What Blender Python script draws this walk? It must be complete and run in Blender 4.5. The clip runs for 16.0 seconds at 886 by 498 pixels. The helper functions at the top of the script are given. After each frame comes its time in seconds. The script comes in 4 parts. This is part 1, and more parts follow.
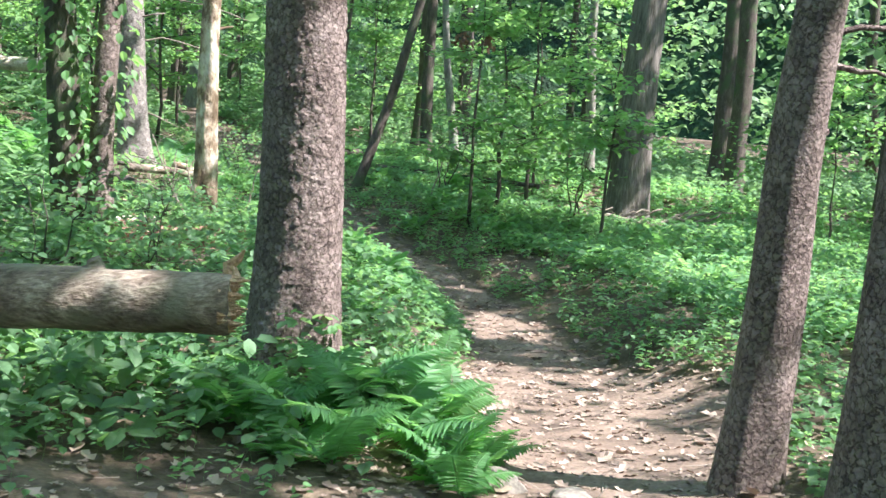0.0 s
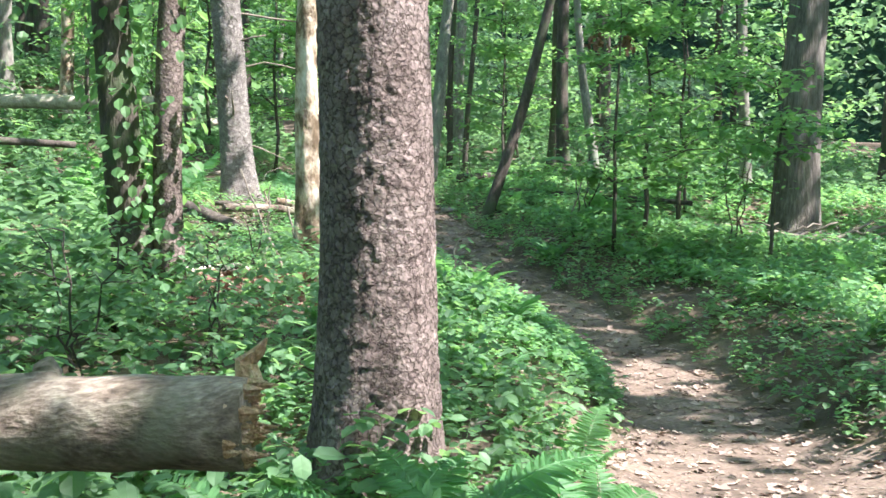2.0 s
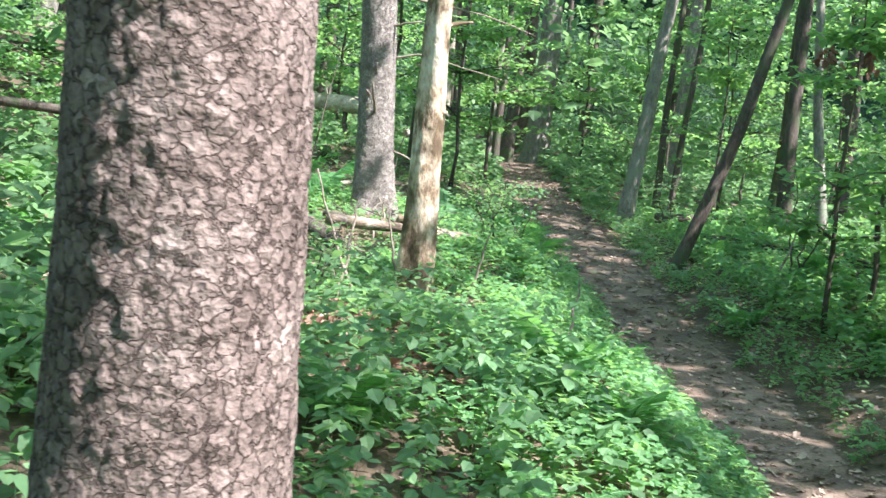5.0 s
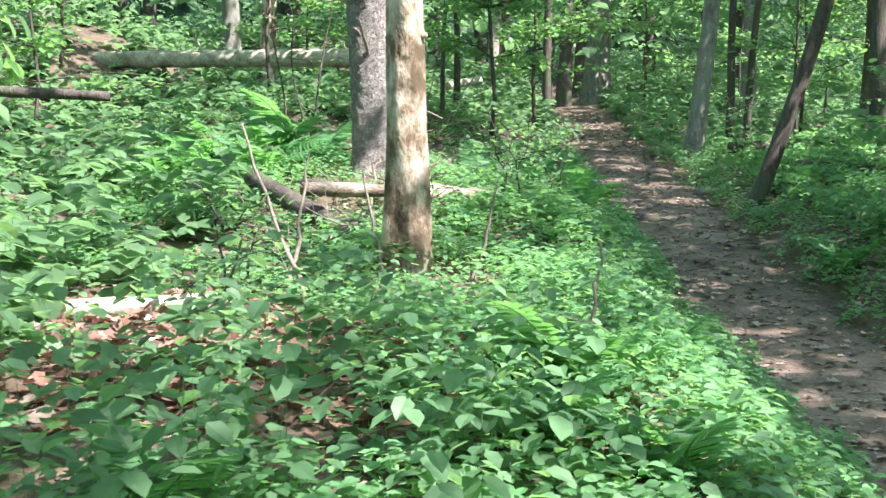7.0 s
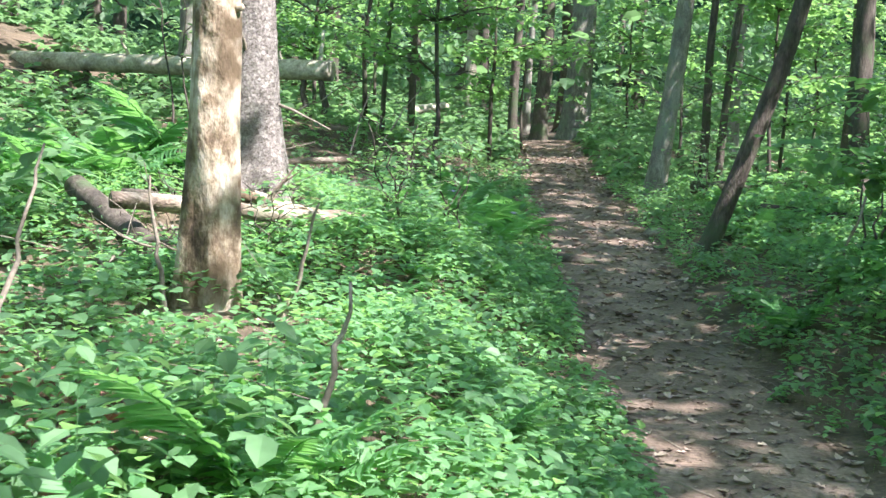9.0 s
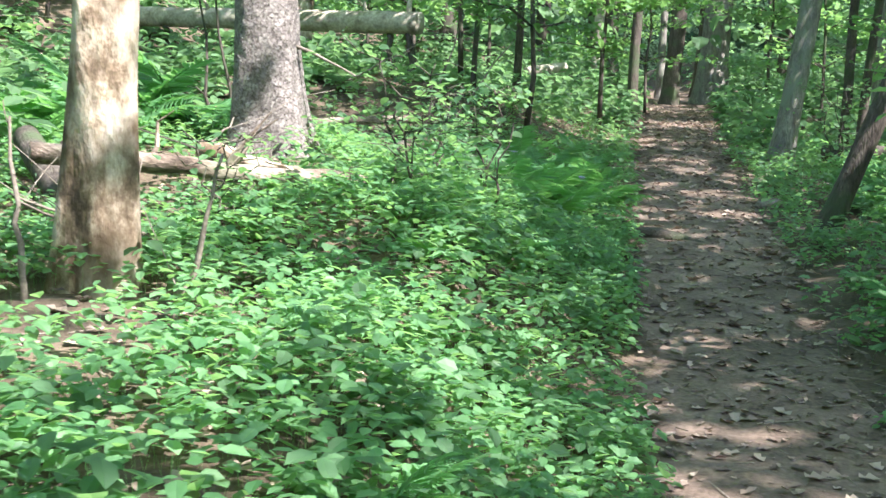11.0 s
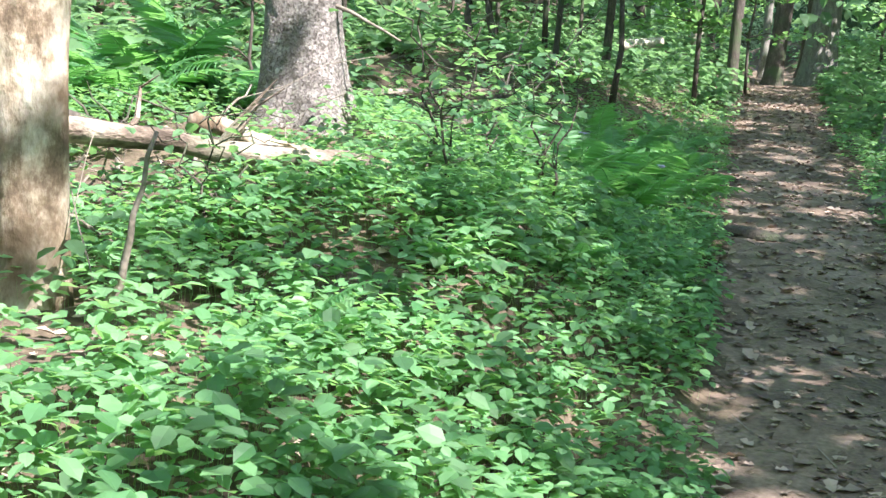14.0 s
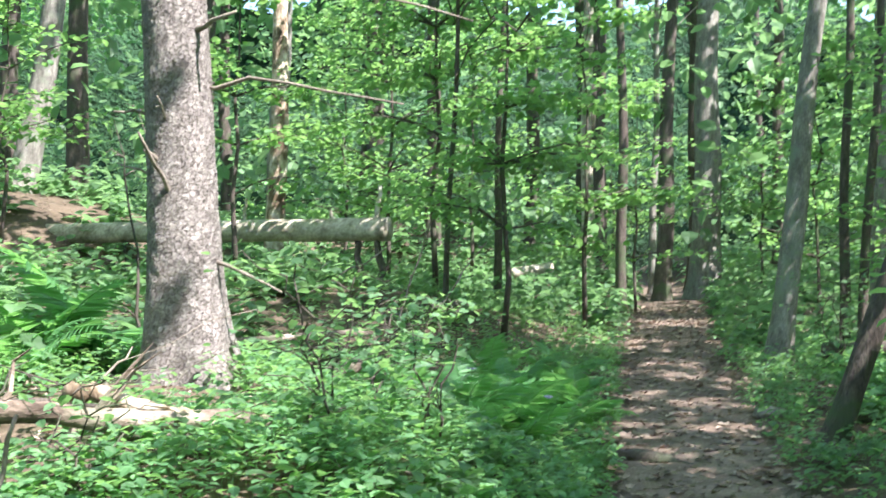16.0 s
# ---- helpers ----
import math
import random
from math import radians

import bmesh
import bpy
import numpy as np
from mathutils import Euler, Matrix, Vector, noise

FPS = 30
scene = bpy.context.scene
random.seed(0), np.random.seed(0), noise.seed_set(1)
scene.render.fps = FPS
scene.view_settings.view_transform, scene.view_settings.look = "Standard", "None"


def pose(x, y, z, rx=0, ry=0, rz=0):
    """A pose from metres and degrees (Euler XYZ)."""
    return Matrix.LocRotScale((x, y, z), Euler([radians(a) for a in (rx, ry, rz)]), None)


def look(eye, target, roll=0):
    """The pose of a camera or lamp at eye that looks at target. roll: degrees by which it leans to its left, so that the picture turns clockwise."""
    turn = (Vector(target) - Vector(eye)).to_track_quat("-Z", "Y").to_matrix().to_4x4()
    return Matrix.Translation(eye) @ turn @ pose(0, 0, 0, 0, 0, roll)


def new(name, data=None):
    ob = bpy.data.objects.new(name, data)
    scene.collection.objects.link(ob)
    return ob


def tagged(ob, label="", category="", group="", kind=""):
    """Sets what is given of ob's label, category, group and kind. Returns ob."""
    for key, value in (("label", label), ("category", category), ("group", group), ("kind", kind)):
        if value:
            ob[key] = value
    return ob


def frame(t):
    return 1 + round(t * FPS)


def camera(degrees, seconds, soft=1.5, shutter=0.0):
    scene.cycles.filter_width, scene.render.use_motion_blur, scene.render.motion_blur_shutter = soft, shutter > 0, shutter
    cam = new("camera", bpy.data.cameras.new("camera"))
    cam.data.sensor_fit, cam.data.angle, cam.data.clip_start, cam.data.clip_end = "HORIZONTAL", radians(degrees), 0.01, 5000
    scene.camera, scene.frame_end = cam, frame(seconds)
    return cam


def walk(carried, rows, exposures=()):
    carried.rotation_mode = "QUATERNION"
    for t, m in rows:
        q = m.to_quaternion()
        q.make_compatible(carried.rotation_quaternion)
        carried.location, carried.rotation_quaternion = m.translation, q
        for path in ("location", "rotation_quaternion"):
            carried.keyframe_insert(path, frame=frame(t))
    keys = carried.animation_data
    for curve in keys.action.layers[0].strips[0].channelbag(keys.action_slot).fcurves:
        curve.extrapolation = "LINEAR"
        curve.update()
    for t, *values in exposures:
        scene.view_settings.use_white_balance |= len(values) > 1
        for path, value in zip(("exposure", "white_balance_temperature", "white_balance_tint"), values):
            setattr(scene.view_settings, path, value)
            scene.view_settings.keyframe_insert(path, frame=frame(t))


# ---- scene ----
# ---- camera and walk ----
cam = camera(39.9, 16.0, soft=1.5, shutter=0.2)
PATH = [
    (0, (-5.032, -18.355, 1.621), (-4.243, -16.531, 1.399), 3.9),
    (0.5, (-4.845, -17.94, 1.618), (-4.023, -16.127, 1.428), 5.0),
    (1, (-4.613, -17.56, 1.598), (-3.887, -15.707, 1.401), 4.7),
    (1.5, (-4.428, -17.097, 1.557), (-3.828, -15.199, 1.36), 7.4),
    (2, (-4.234, -16.627, 1.564), (-3.67, -14.718, 1.369), 0.5),
    (2.5, (-4.008, -16.364, 1.584), (-3.597, -14.414, 1.42), 2.9),
    (3, (-3.833, -15.986, 1.539), (-3.474, -14.026, 1.374), 4.4),
    (3.5, (-3.615, -15.577, 1.525), (-3.261, -13.621, 1.31), 3.1),
    (4, (-3.369, -15.15, 1.538), (-3.067, -13.186, 1.306), 4.3),
    (4.5, (-3.193, -14.632, 1.511), (-2.925, -12.663, 1.29), 5.1),
    (5, (-2.859, -14.214, 1.433), (-2.666, -12.23, 1.269), 5.9),
    (5.2, (-2.739, -14.091, 1.419), (-2.543, -12.109, 1.235), 3.4),
    (7.3, (-2.030, -11.840, 1.270), (-1.979, -9.854, 1.035), -0.2),
    (7.5, (-1.935, -11.682, 1.247), (-1.91, -9.691, 1.062), 1.3),
    (8, (-1.693, -11.314, 1.179), (-1.665, -9.323, 0.993), 0.1),
    (8.2, (-1.600, -11.150, 1.165), (-1.486, -9.160, 1.000), 3.0),
    (10.3, (-0.749, -9.724, 1.079), (-0.915, -7.742, 0.875), 2.3),
    (10.5, (-0.686, -9.563, 1.04), (-0.904, -7.584, 0.85), 3.4),
    (11, (-0.576, -9.071, 1.036), (-0.767, -7.094, 0.801), 2.6),
    (11.5, (-0.472, -8.631, 1.037), (-0.734, -6.669, 0.752), 1.9),
    (12, (-0.493, -8.254, 1.035), (-0.791, -6.292, 0.786), 3.8),
    (12.5, (-0.479, -8.106, 1.05), (-0.847, -6.152, 0.845), 4.2),
    (13, (-0.451, -8.072, 1.041), (-0.845, -6.123, 0.826), 4.2),
    (13.5, (-0.45, -8.062, 1.041), (-0.821, -6.114, 0.779), 4.3),
    (14, (-0.459, -8.055, 1.042), (-0.798, -6.105, 0.755), 4.2),
    (14.5, (-0.458, -8.053, 1.042), (-0.782, -6.1, 0.757), 3.9),
    (15, (-0.453, -8.033, 1.081), (-0.796, -6.079, 0.83), 0.3),
    (15.5, (-0.359, -8.087, 1.115), (-0.672, -6.113, 1.034), -2.4),
    (16, (-0.339, -8.1, 1.118), (-0.547, -6.113, 1.211), 0.4),
]
walk(cam, [(t, look(eye, target, roll)) for t, eye, target, roll in PATH], exposures=[(0, 1.9, 6000, 15), (16, 1.9, 6000, 15)])

# ---- world and sun ----
SUN_ELEV, SUN_DIR = 54.0, (0.84, -0.54)
world = bpy.data.worlds.new("sky")
scene.world = world
world.use_nodes = True
wn = world.node_tree.nodes
sky = wn.new("ShaderNodeTexSky")
sky.sky_type, sky.sun_disc = "NISHITA", False
sky.sun_elevation, sky.sun_rotation = radians(SUN_ELEV), math.atan2(SUN_DIR[0], SUN_DIR[1])
wn["Background"].inputs["Strength"].default_value = 0.15
world.node_tree.links.new(sky.outputs[0], wn["Background"].inputs["Color"])
sun = new("sun", bpy.data.lights.new("sun", "SUN"))
sun.data.energy, sun.data.angle, sun.data.color = 5.0, radians(0.53), (1.0, 0.95, 0.86)
ce = math.cos(radians(SUN_ELEV))
sun.matrix_world = look((SUN_DIR[0] * ce * 60, SUN_DIR[1] * ce * 60, math.sin(radians(SUN_ELEV)) * 60), (0, 0, 0))

rng = np.random.default_rng(7)


# ---- materials ----
def nodes_of(name):
    m = bpy.data.materials.new(name)
    m.use_nodes = True
    nt = m.node_tree
    return m, nt, nt.nodes, nt.links, nt.nodes["Principled BSDF"]


def ramp(n, stops):
    r = n.new("ShaderNodeValToRGB")
    el = r.color_ramp.elements
    while len(el) < len(stops):
        el.new(0.5)
    for e, (p, c) in zip(el, stops):
        e.position, e.color = p, (*c, 1)
    return r


def surface(name, stops, scale, rough=0.85, bump=0.4, fine=60.0, stretch=(1, 1, 1), moss=None, cells=0.0, dist=0.01):
    """Mottled rough surface: broad stains, fine grain, relief, and moss or lichen patches or bark cells where wanted."""
    m, nt, n, l, b = nodes_of(name)
    tc = n.new("ShaderNodeTexCoord")
    mp = n.new("ShaderNodeMapping")
    mp.inputs["Scale"].default_value = stretch
    l.new(tc.outputs["Object"], mp.inputs[0])
    a = n.new("ShaderNodeTexNoise")
    a.inputs["Scale"].default_value, a.inputs["Detail"].default_value, a.inputs["Roughness"].default_value = scale, 8, 0.7
    l.new(mp.outputs[0], a.inputs["Vector"])
    r = ramp(n, stops)
    l.new(a.outputs[0], r.inputs[0])
    f = n.new("ShaderNodeTexNoise")
    f.inputs["Scale"].default_value, f.inputs["Detail"].default_value = fine, 6
    l.new(mp.outputs[0], f.inputs["Vector"])
    mix = n.new("ShaderNodeMix")
    mix.data_type, mix.blend_type = "RGBA", "OVERLAY"
    mix.inputs[0].default_value = 0.7
    l.new(r.outputs[0], mix.inputs[6])
    l.new(f.outputs[0], mix.inputs[7])
    col, height = mix.outputs[2], f.outputs[0]
    if cells:
        v = n.new("ShaderNodeTexVoronoi")
        v.feature = "DISTANCE_TO_EDGE"
        v.inputs["Scale"].default_value = cells
        warp = n.new("ShaderNodeVectorMath")
        warp.operation = "MULTIPLY_ADD"
        warp.inputs[1].default_value = (0.05, 0.05, 0.05)
        l.new(f.outputs[1], warp.inputs[0])
        l.new(mp.outputs[0], warp.inputs[2])
        l.new(warp.outputs[0], v.inputs["Vector"])
        vr = ramp(n, [(0.0, (0.6, 0.56, 0.54)), (0.07, (1, 1, 1))])
        l.new(v.outputs[0], vr.inputs[0])
        mm = n.new("ShaderNodeMix")
        mm.data_type, mm.blend_type = "RGBA", "MULTIPLY"
        mm.inputs[0].default_value = 1.0
        l.new(col, mm.inputs[6])
        l.new(vr.outputs[0], mm.inputs[7])
        vc = n.new("ShaderNodeTexVoronoi")
        vc.inputs["Scale"].default_value = cells
        l.new(warp.outputs[0], vc.inputs["Vector"])
        hs = n.new("ShaderNodeSeparateColor")
        l.new(vc.outputs["Color"], hs.inputs[0])
        tone = ramp(n, [(0.0, (0.78, 0.75, 0.74)), (1.0, (1.15, 1.13, 1.12))])
        l.new(hs.outputs[0], tone.inputs[0])
        m2 = n.new("ShaderNodeMix")
        m2.data_type, m2.blend_type = "RGBA", "MULTIPLY"
        m2.inputs[0].default_value = 1.0
        l.new(mm.outputs[2], m2.inputs[6])
        l.new(tone.outputs[0], m2.inputs[7])
        lift = n.new("ShaderNodeMath")
        lift.operation = "ADD"
        l.new(hs.outputs[1], lift.inputs[0])
        l.new(f.outputs[0], lift.inputs[1])
        add = n.new("ShaderNodeMath")
        add.operation = "MULTIPLY_ADD"
        add.inputs[1].default_value = 1.5
        l.new(vr.outputs[0], add.inputs[0])
        l.new(lift.outputs[0], add.inputs[2])
        col, height = m2.outputs[2], add.outputs[0]
    if moss:
        k = n.new("ShaderNodeTexNoise")
        k.inputs["Scale"].default_value, k.inputs["Detail"].default_value = 3.5, 6
        l.new(tc.outputs["Object"], k.inputs["Vector"])
        kr = ramp(n, [(0.52, (0, 0, 0)), (0.66, (1, 1, 1))])
        l.new(k.outputs[0], kr.inputs[0])
        mo = n.new("ShaderNodeMix")
        mo.data_type = "RGBA"
        l.new(kr.outputs[0], mo.inputs[0])
        l.new(col, mo.inputs[6])
        mo.inputs[7].default_value = (*moss, 1)
        col = mo.outputs[2]
    l.new(col, b.inputs["Base Color"])
    b.inputs["Roughness"].default_value = rough
    b.inputs["Specular IOR Level"].default_value = 0.25
    bp = n.new("ShaderNodeBump")
    bp.inputs["Strength"].default_value, bp.inputs["Distance"].default_value = bump, dist
    l.new(height, bp.inputs["Height"])
    l.new(bp.outputs[0], b.inputs["Normal"])
    return m


def leaf_material(name, dark, light, through_col, amount=0.5, rough=0.5):
    """Thin leaf: reflects and lets light through, each leaf with its own tone."""
    m, nt, n, l, b = nodes_of(name)
    g = n.new("ShaderNodeNewGeometry")
    r = ramp(n, [(0.0, dark), (0.75, light), (1.0, tuple(min(1, c * 1.25) for c in light))])
    l.new(g.outputs["Random Per Island"], r.inputs[0])
    t = n.new("ShaderNodeTexNoise")
    t.inputs["Scale"].default_value, t.inputs["Detail"].default_value = 90, 3
    mix = n.new("ShaderNodeMix")
    mix.data_type, mix.blend_type = "RGBA", "OVERLAY"
    mix.inputs[0].default_value = 0.35
    l.new(r.outputs[0], mix.inputs[6])
    l.new(t.outputs[0], mix.inputs[7])
    l.new(mix.outputs[2], b.inputs["Base Color"])
    b.inputs["Roughness"].default_value = rough
    b.inputs["Specular IOR Level"].default_value = 0.38
    tr = n.new("ShaderNodeBsdfTranslucent")
    tr.inputs[0].default_value = (*through_col, 1)
    ms = n.new("ShaderNodeMixShader")
    ms.inputs[0].default_value = amount
    l.new(b.outputs[0], ms.inputs[1])
    l.new(tr.outputs[0], ms.inputs[2])
    l.new(ms.outputs[0], n["Material Output"].inputs["Surface"])
    return m


M_SOIL = surface("forest_soil", [(0.3, (0.05, 0.036, 0.026)), (0.55, (0.13, 0.095, 0.068)), (0.75, (0.22, 0.165, 0.12))], 1.6, fine=35, bump=0.8, dist=0.02)
M_PATH = surface("trodden_earth", [(0.3, (0.07, 0.05, 0.04)), (0.5, (0.17, 0.121, 0.094)), (0.72, (0.28, 0.21, 0.17))], 2.2, fine=40, bump=0.7, dist=0.015)
M_SPRUCE = surface("scaly_spruce_bark", [(0.25, (0.115, 0.086, 0.078)), (0.5, (0.21, 0.162, 0.149)), (0.75, (0.33, 0.268, 0.25))], 5, fine=55, bump=1.0, cells=24, dist=0.014)
M_SPRUCE2 = surface("grey_spruce_bark", [(0.25, (0.14, 0.122, 0.112)), (0.5, (0.27, 0.24, 0.225)), (0.75, (0.42, 0.38, 0.355))], 9, fine=70, bump=1.0, cells=32, dist=0.01)
M_OAK = surface("furrowed_bark", [(0.3, (0.075, 0.062, 0.055)), (0.5, (0.17, 0.145, 0.13)), (0.7, (0.29, 0.25, 0.225))], 6, fine=22, bump=1.0, stretch=(3.2, 3.2, 0.4), dist=0.03)
M_DARK = surface("dark_bark", [(0.3, (0.05, 0.04, 0.034)), (0.55, (0.11, 0.088, 0.075)), (0.75, (0.2, 0.17, 0.145))], 8, fine=40, bump=0.8, stretch=(2, 2, 0.6), moss=(0.08, 0.1, 0.055), dist=0.015)
M_GREY = surface("grey_bark_with_lichen", [(0.3, (0.11, 0.097, 0.085)), (0.52, (0.24, 0.215, 0.19)), (0.72, (0.42, 0.39, 0.35))], 7, fine=45, bump=0.7, stretch=(2, 2, 0.7), moss=(0.24, 0.26, 0.2), dist=0.012)
M_BARE = surface("peeled_dead_wood", [(0.34, (0.07, 0.05, 0.036)), (0.43, (0.22, 0.155, 0.105)), (0.5, (0.46, 0.365, 0.275)), (0.62, (0.66, 0.58, 0.49))], 4.8, fine=16, bump=0.9, stretch=(1.2, 1.2, 0.7), moss=(0.12, 0.083, 0.052), dist=0.025)
M_LOG = surface("weathered_log", [(0.32, (0.07, 0.05, 0.038)), (0.5, (0.22, 0.165, 0.13)), (0.64, (0.42, 0.345, 0.28))], 5, fine=40, bump=0.9, stretch=(0.6, 1.6, 1.6), moss=(0.2, 0.18, 0.13), dist=0.012)
M_PALE = surface("bleached_log", [(0.3, (0.17, 0.14, 0.105)), (0.5, (0.42, 0.365, 0.295)), (0.7, (0.62, 0.56, 0.47))], 5, fine=30, bump=0.5, dist=0.01)
M_SPLIT = surface("fresh_split_wood", [(0.3, (0.3, 0.15, 0.08)), (0.5, (0.5, 0.31, 0.19)), (0.7, (0.68, 0.5, 0.36))], 12, fine=80, bump=0.9, dist=0.02)
M_TWIG = surface("dead_twigs", [(0.3, (0.13, 0.1, 0.08)), (0.6, (0.27, 0.225, 0.185)), (0.8, (0.42, 0.37, 0.31))], 6, fine=60, bump=0.3)
M_STONE = surface("grey_stone", [(0.3, (0.15, 0.125, 0.105)), (0.6, (0.3, 0.26, 0.225)), (0.8, (0.4, 0.35, 0.31))], 6, fine=50, bump=0.5)
M_HERB = leaf_material("herb_leaves", (0.065, 0.165, 0.07), (0.19, 0.36, 0.165), (0.33, 0.58, 0.17))
M_WEED = leaf_material("undergrowth_leaves", (0.055, 0.118, 0.06), (0.16, 0.28, 0.14), (0.29, 0.5, 0.16))
M_FERN = leaf_material("fern_fronds", (0.06, 0.15, 0.065), (0.15, 0.32, 0.13), (0.27, 0.56, 0.14))
M_CROWN = leaf_material("canopy_leaves", (0.045, 0.1, 0.045), (0.12, 0.25, 0.09), (0.24, 0.5, 0.14))
M_BRUSH = leaf_material("shrub_leaves", (0.06, 0.13, 0.06), (0.18, 0.33, 0.14), (0.33, 0.57, 0.16))
M_FAR = leaf_material("far_leaves", (0.05, 0.1, 0.05), (0.16, 0.27, 0.13), (0.27, 0.46, 0.18))
M_DEAD = leaf_material("dead_leaves", (0.12, 0.085, 0.068), (0.42, 0.32, 0.26), (0.3, 0.2, 0.14), 0.12, 0.7)
M_CRUMB = leaf_material("crumbled_leaves", (0.07, 0.05, 0.042), (0.3, 0.218, 0.172), (0.2, 0.12, 0.07), 0.08, 0.8)
M_RUST = leaf_material("rust_leaves", (0.13, 0.06, 0.045), (0.32, 0.18, 0.135), (0.3, 0.14, 0.08), 0.2, 0.7)
M_FLOWER = leaf_material("violet_petals", (0.5, 0.42, 0.72), (0.68, 0.6, 0.85), (0.5, 0.4, 0.7), 0.3)


# ---- shape helpers ----
def mesh_of(name, V, F, mat, smooth=False):
    V, F = np.asarray(V, np.float32), np.asarray(F, np.int32)
    me = bpy.data.meshes.new(name)
    me.vertices.add(len(V))
    me.vertices.foreach_set("co", V.ravel())
    k = F.shape[1]
    me.loops.add(F.size)
    me.loops.foreach_set("vertex_index", F.ravel())
    me.polygons.add(len(F))
    me.polygons.foreach_set("loop_start", np.arange(len(F), dtype=np.int32) * k)
    me.polygons.foreach_set("loop_total", np.full(len(F), k, np.int32))
    me.polygons.foreach_set("use_smooth", np.full(len(F), smooth))
    me.materials.append(mat)
    me.update(calc_edges=True)
    me.validate()
    return me


def part(name, V, F, mat, parent=None, label="", smooth=False):
    ob = new(name, mesh_of(name, V, F, mat, smooth))
    ob.parent = parent
    return tagged(ob, label)


def join(pieces):
    Vs, Fs, n = [], [], 0
    for V, F in pieces:
        Vs.append(V)
        Fs.append(np.asarray(F) + n)
        n += len(V)
    return np.concatenate(Vs), np.concatenate(Fs)


def scatter(tv, tf, pos, yaw, tilt, roll, size):
    """Copies of one small template: size, roll about y, tilt about x, yaw about z, then moved."""
    pos, n = np.asarray(pos), len(pos)
    cy, sy, ct, st, cr, sr = np.cos(yaw), np.sin(yaw), np.cos(tilt), np.sin(tilt), np.cos(roll), np.sin(roll)
    size = np.broadcast_to(np.asarray(size, float), (n,))
    x, y, z = (tv[None, :, i] * size[:, None] for i in range(3))
    x, z = x * cr[:, None] + z * sr[:, None], z * cr[:, None] - x * sr[:, None]
    y, z = y * ct[:, None] - z * st[:, None], y * st[:, None] + z * ct[:, None]
    x, y = x * cy[:, None] - y * sy[:, None], x * sy[:, None] + y * cy[:, None]
    V = np.stack([x, y, z], -1) + pos[:, None, :]
    F = tf[None] + (np.arange(n) * len(tv))[:, None, None]
    return V.reshape(-1, 3), F.reshape(-1, tf.shape[1])


LEAF_V = np.array([(0, 0, 0), (0.33, 0.26, 0.05), (0.31, 0.68, 0.03), (0, 1, -0.12), (-0.31, 0.68, 0.03), (-0.33, 0.26, 0.05), (0, 0.5, -0.03)])
LEAF_F = np.array([(0, 1, 2, 6), (6, 2, 3, 4), (0, 6, 4, 5)])
CURL_V = np.array([(0, 0, 0.0), (0.33, 0.22, 0.14), (0.2, 0.5, 0.04), (0.3, 0.72, 0.16), (0, 1, 0.1), (-0.26, 0.7, 0.12), (-0.18, 0.45, 0.03), (-0.3, 0.2, 0.1), (0, 0.5, 0.0)])
CURL_F = np.array([(0, 1, 2, 8), (8, 2, 3, 4), (8, 4, 5, 6), (0, 8, 6, 7)])
STEM_V = np.array([(0.5, 0, 0), (-0.25, 0.43, 0), (-0.25, -0.43, 0), (0.3, 0, 1), (-0.15, 0.26, 1), (-0.15, -0.26, 1)])
STEM_F = np.array([(0, 1, 4, 3), (1, 2, 5, 4), (2, 0, 3, 5)])


def wobble(x, y, seed=0.0, scale=1.0):
    """Smooth variation between about -1 and 1."""
    x, y = x * scale, y * scale
    return (np.sin(1.7 * x + 2.3 * y + seed) + np.sin(-2.9 * x + 1.3 * y + 2.1 * seed + 1) + np.sin(4.1 * x + 3.7 * y + 0.7 * seed + 2) * 0.6 + np.sin(-5.3 * x + 6.1 * y + 3 * seed) * 0.4) / 3.0


def tube(pts, radii, sides=10, rough=0.08, seed=0, caps=True):
    """A limb along a line of points, with an uneven skin and closed ends."""
    pts, radii = np.asarray(pts, float), np.asarray(radii, float)
    n = len(pts)
    tan = np.gradient(pts, axis=0)
    tan /= np.linalg.norm(tan, axis=1)[:, None] + 1e-9
    ref = np.array([0, 0, 1.0]) if abs(tan[0][2]) < 0.8 else np.array([0, 1.0, 0])
    a = np.cross(tan, ref)
    a /= np.linalg.norm(a, axis=1)[:, None]
    b = np.cross(tan, a)
    th = np.linspace(0, 2 * np.pi, sides, endpoint=False)
    k = np.arange(n)
    bump = 1 + rough * (np.sin(3 * th[None] + 0.9 * k[:, None] + seed) + np.sin(2 * th[None] - 1.7 * k[:, None] + 2 * seed)) * 0.6
    R = radii[:, None] * bump
    V = pts[:, None] + R[..., None] * (np.cos(th)[None, :, None] * a[:, None] + np.sin(th)[None, :, None] * b[:, None])
    V = V.reshape(-1, 3)
    i, j = np.meshgrid(np.arange(n - 1), np.arange(sides), indexing="ij")
    F = np.stack([i * sides + j, i * sides + (j + 1) % sides, (i + 1) * sides + (j + 1) % sides, (i + 1) * sides + j], -1).reshape(-1, 4)
    if caps:
        V = np.concatenate([V, pts[:1], pts[-1:]])
        m = n * sides
        e = np.arange(0, sides, 2)
        F = np.concatenate([F, np.stack([np.full(len(e), m), (e + 2) % sides, (e + 1) % sides, e], -1),
                            np.stack([np.full(len(e), m + 1), (n - 1) * sides + e, (n - 1) * sides + (e + 1) % sides, (n - 1) * sides + (e + 2) % sides], -1)])
    return V, F


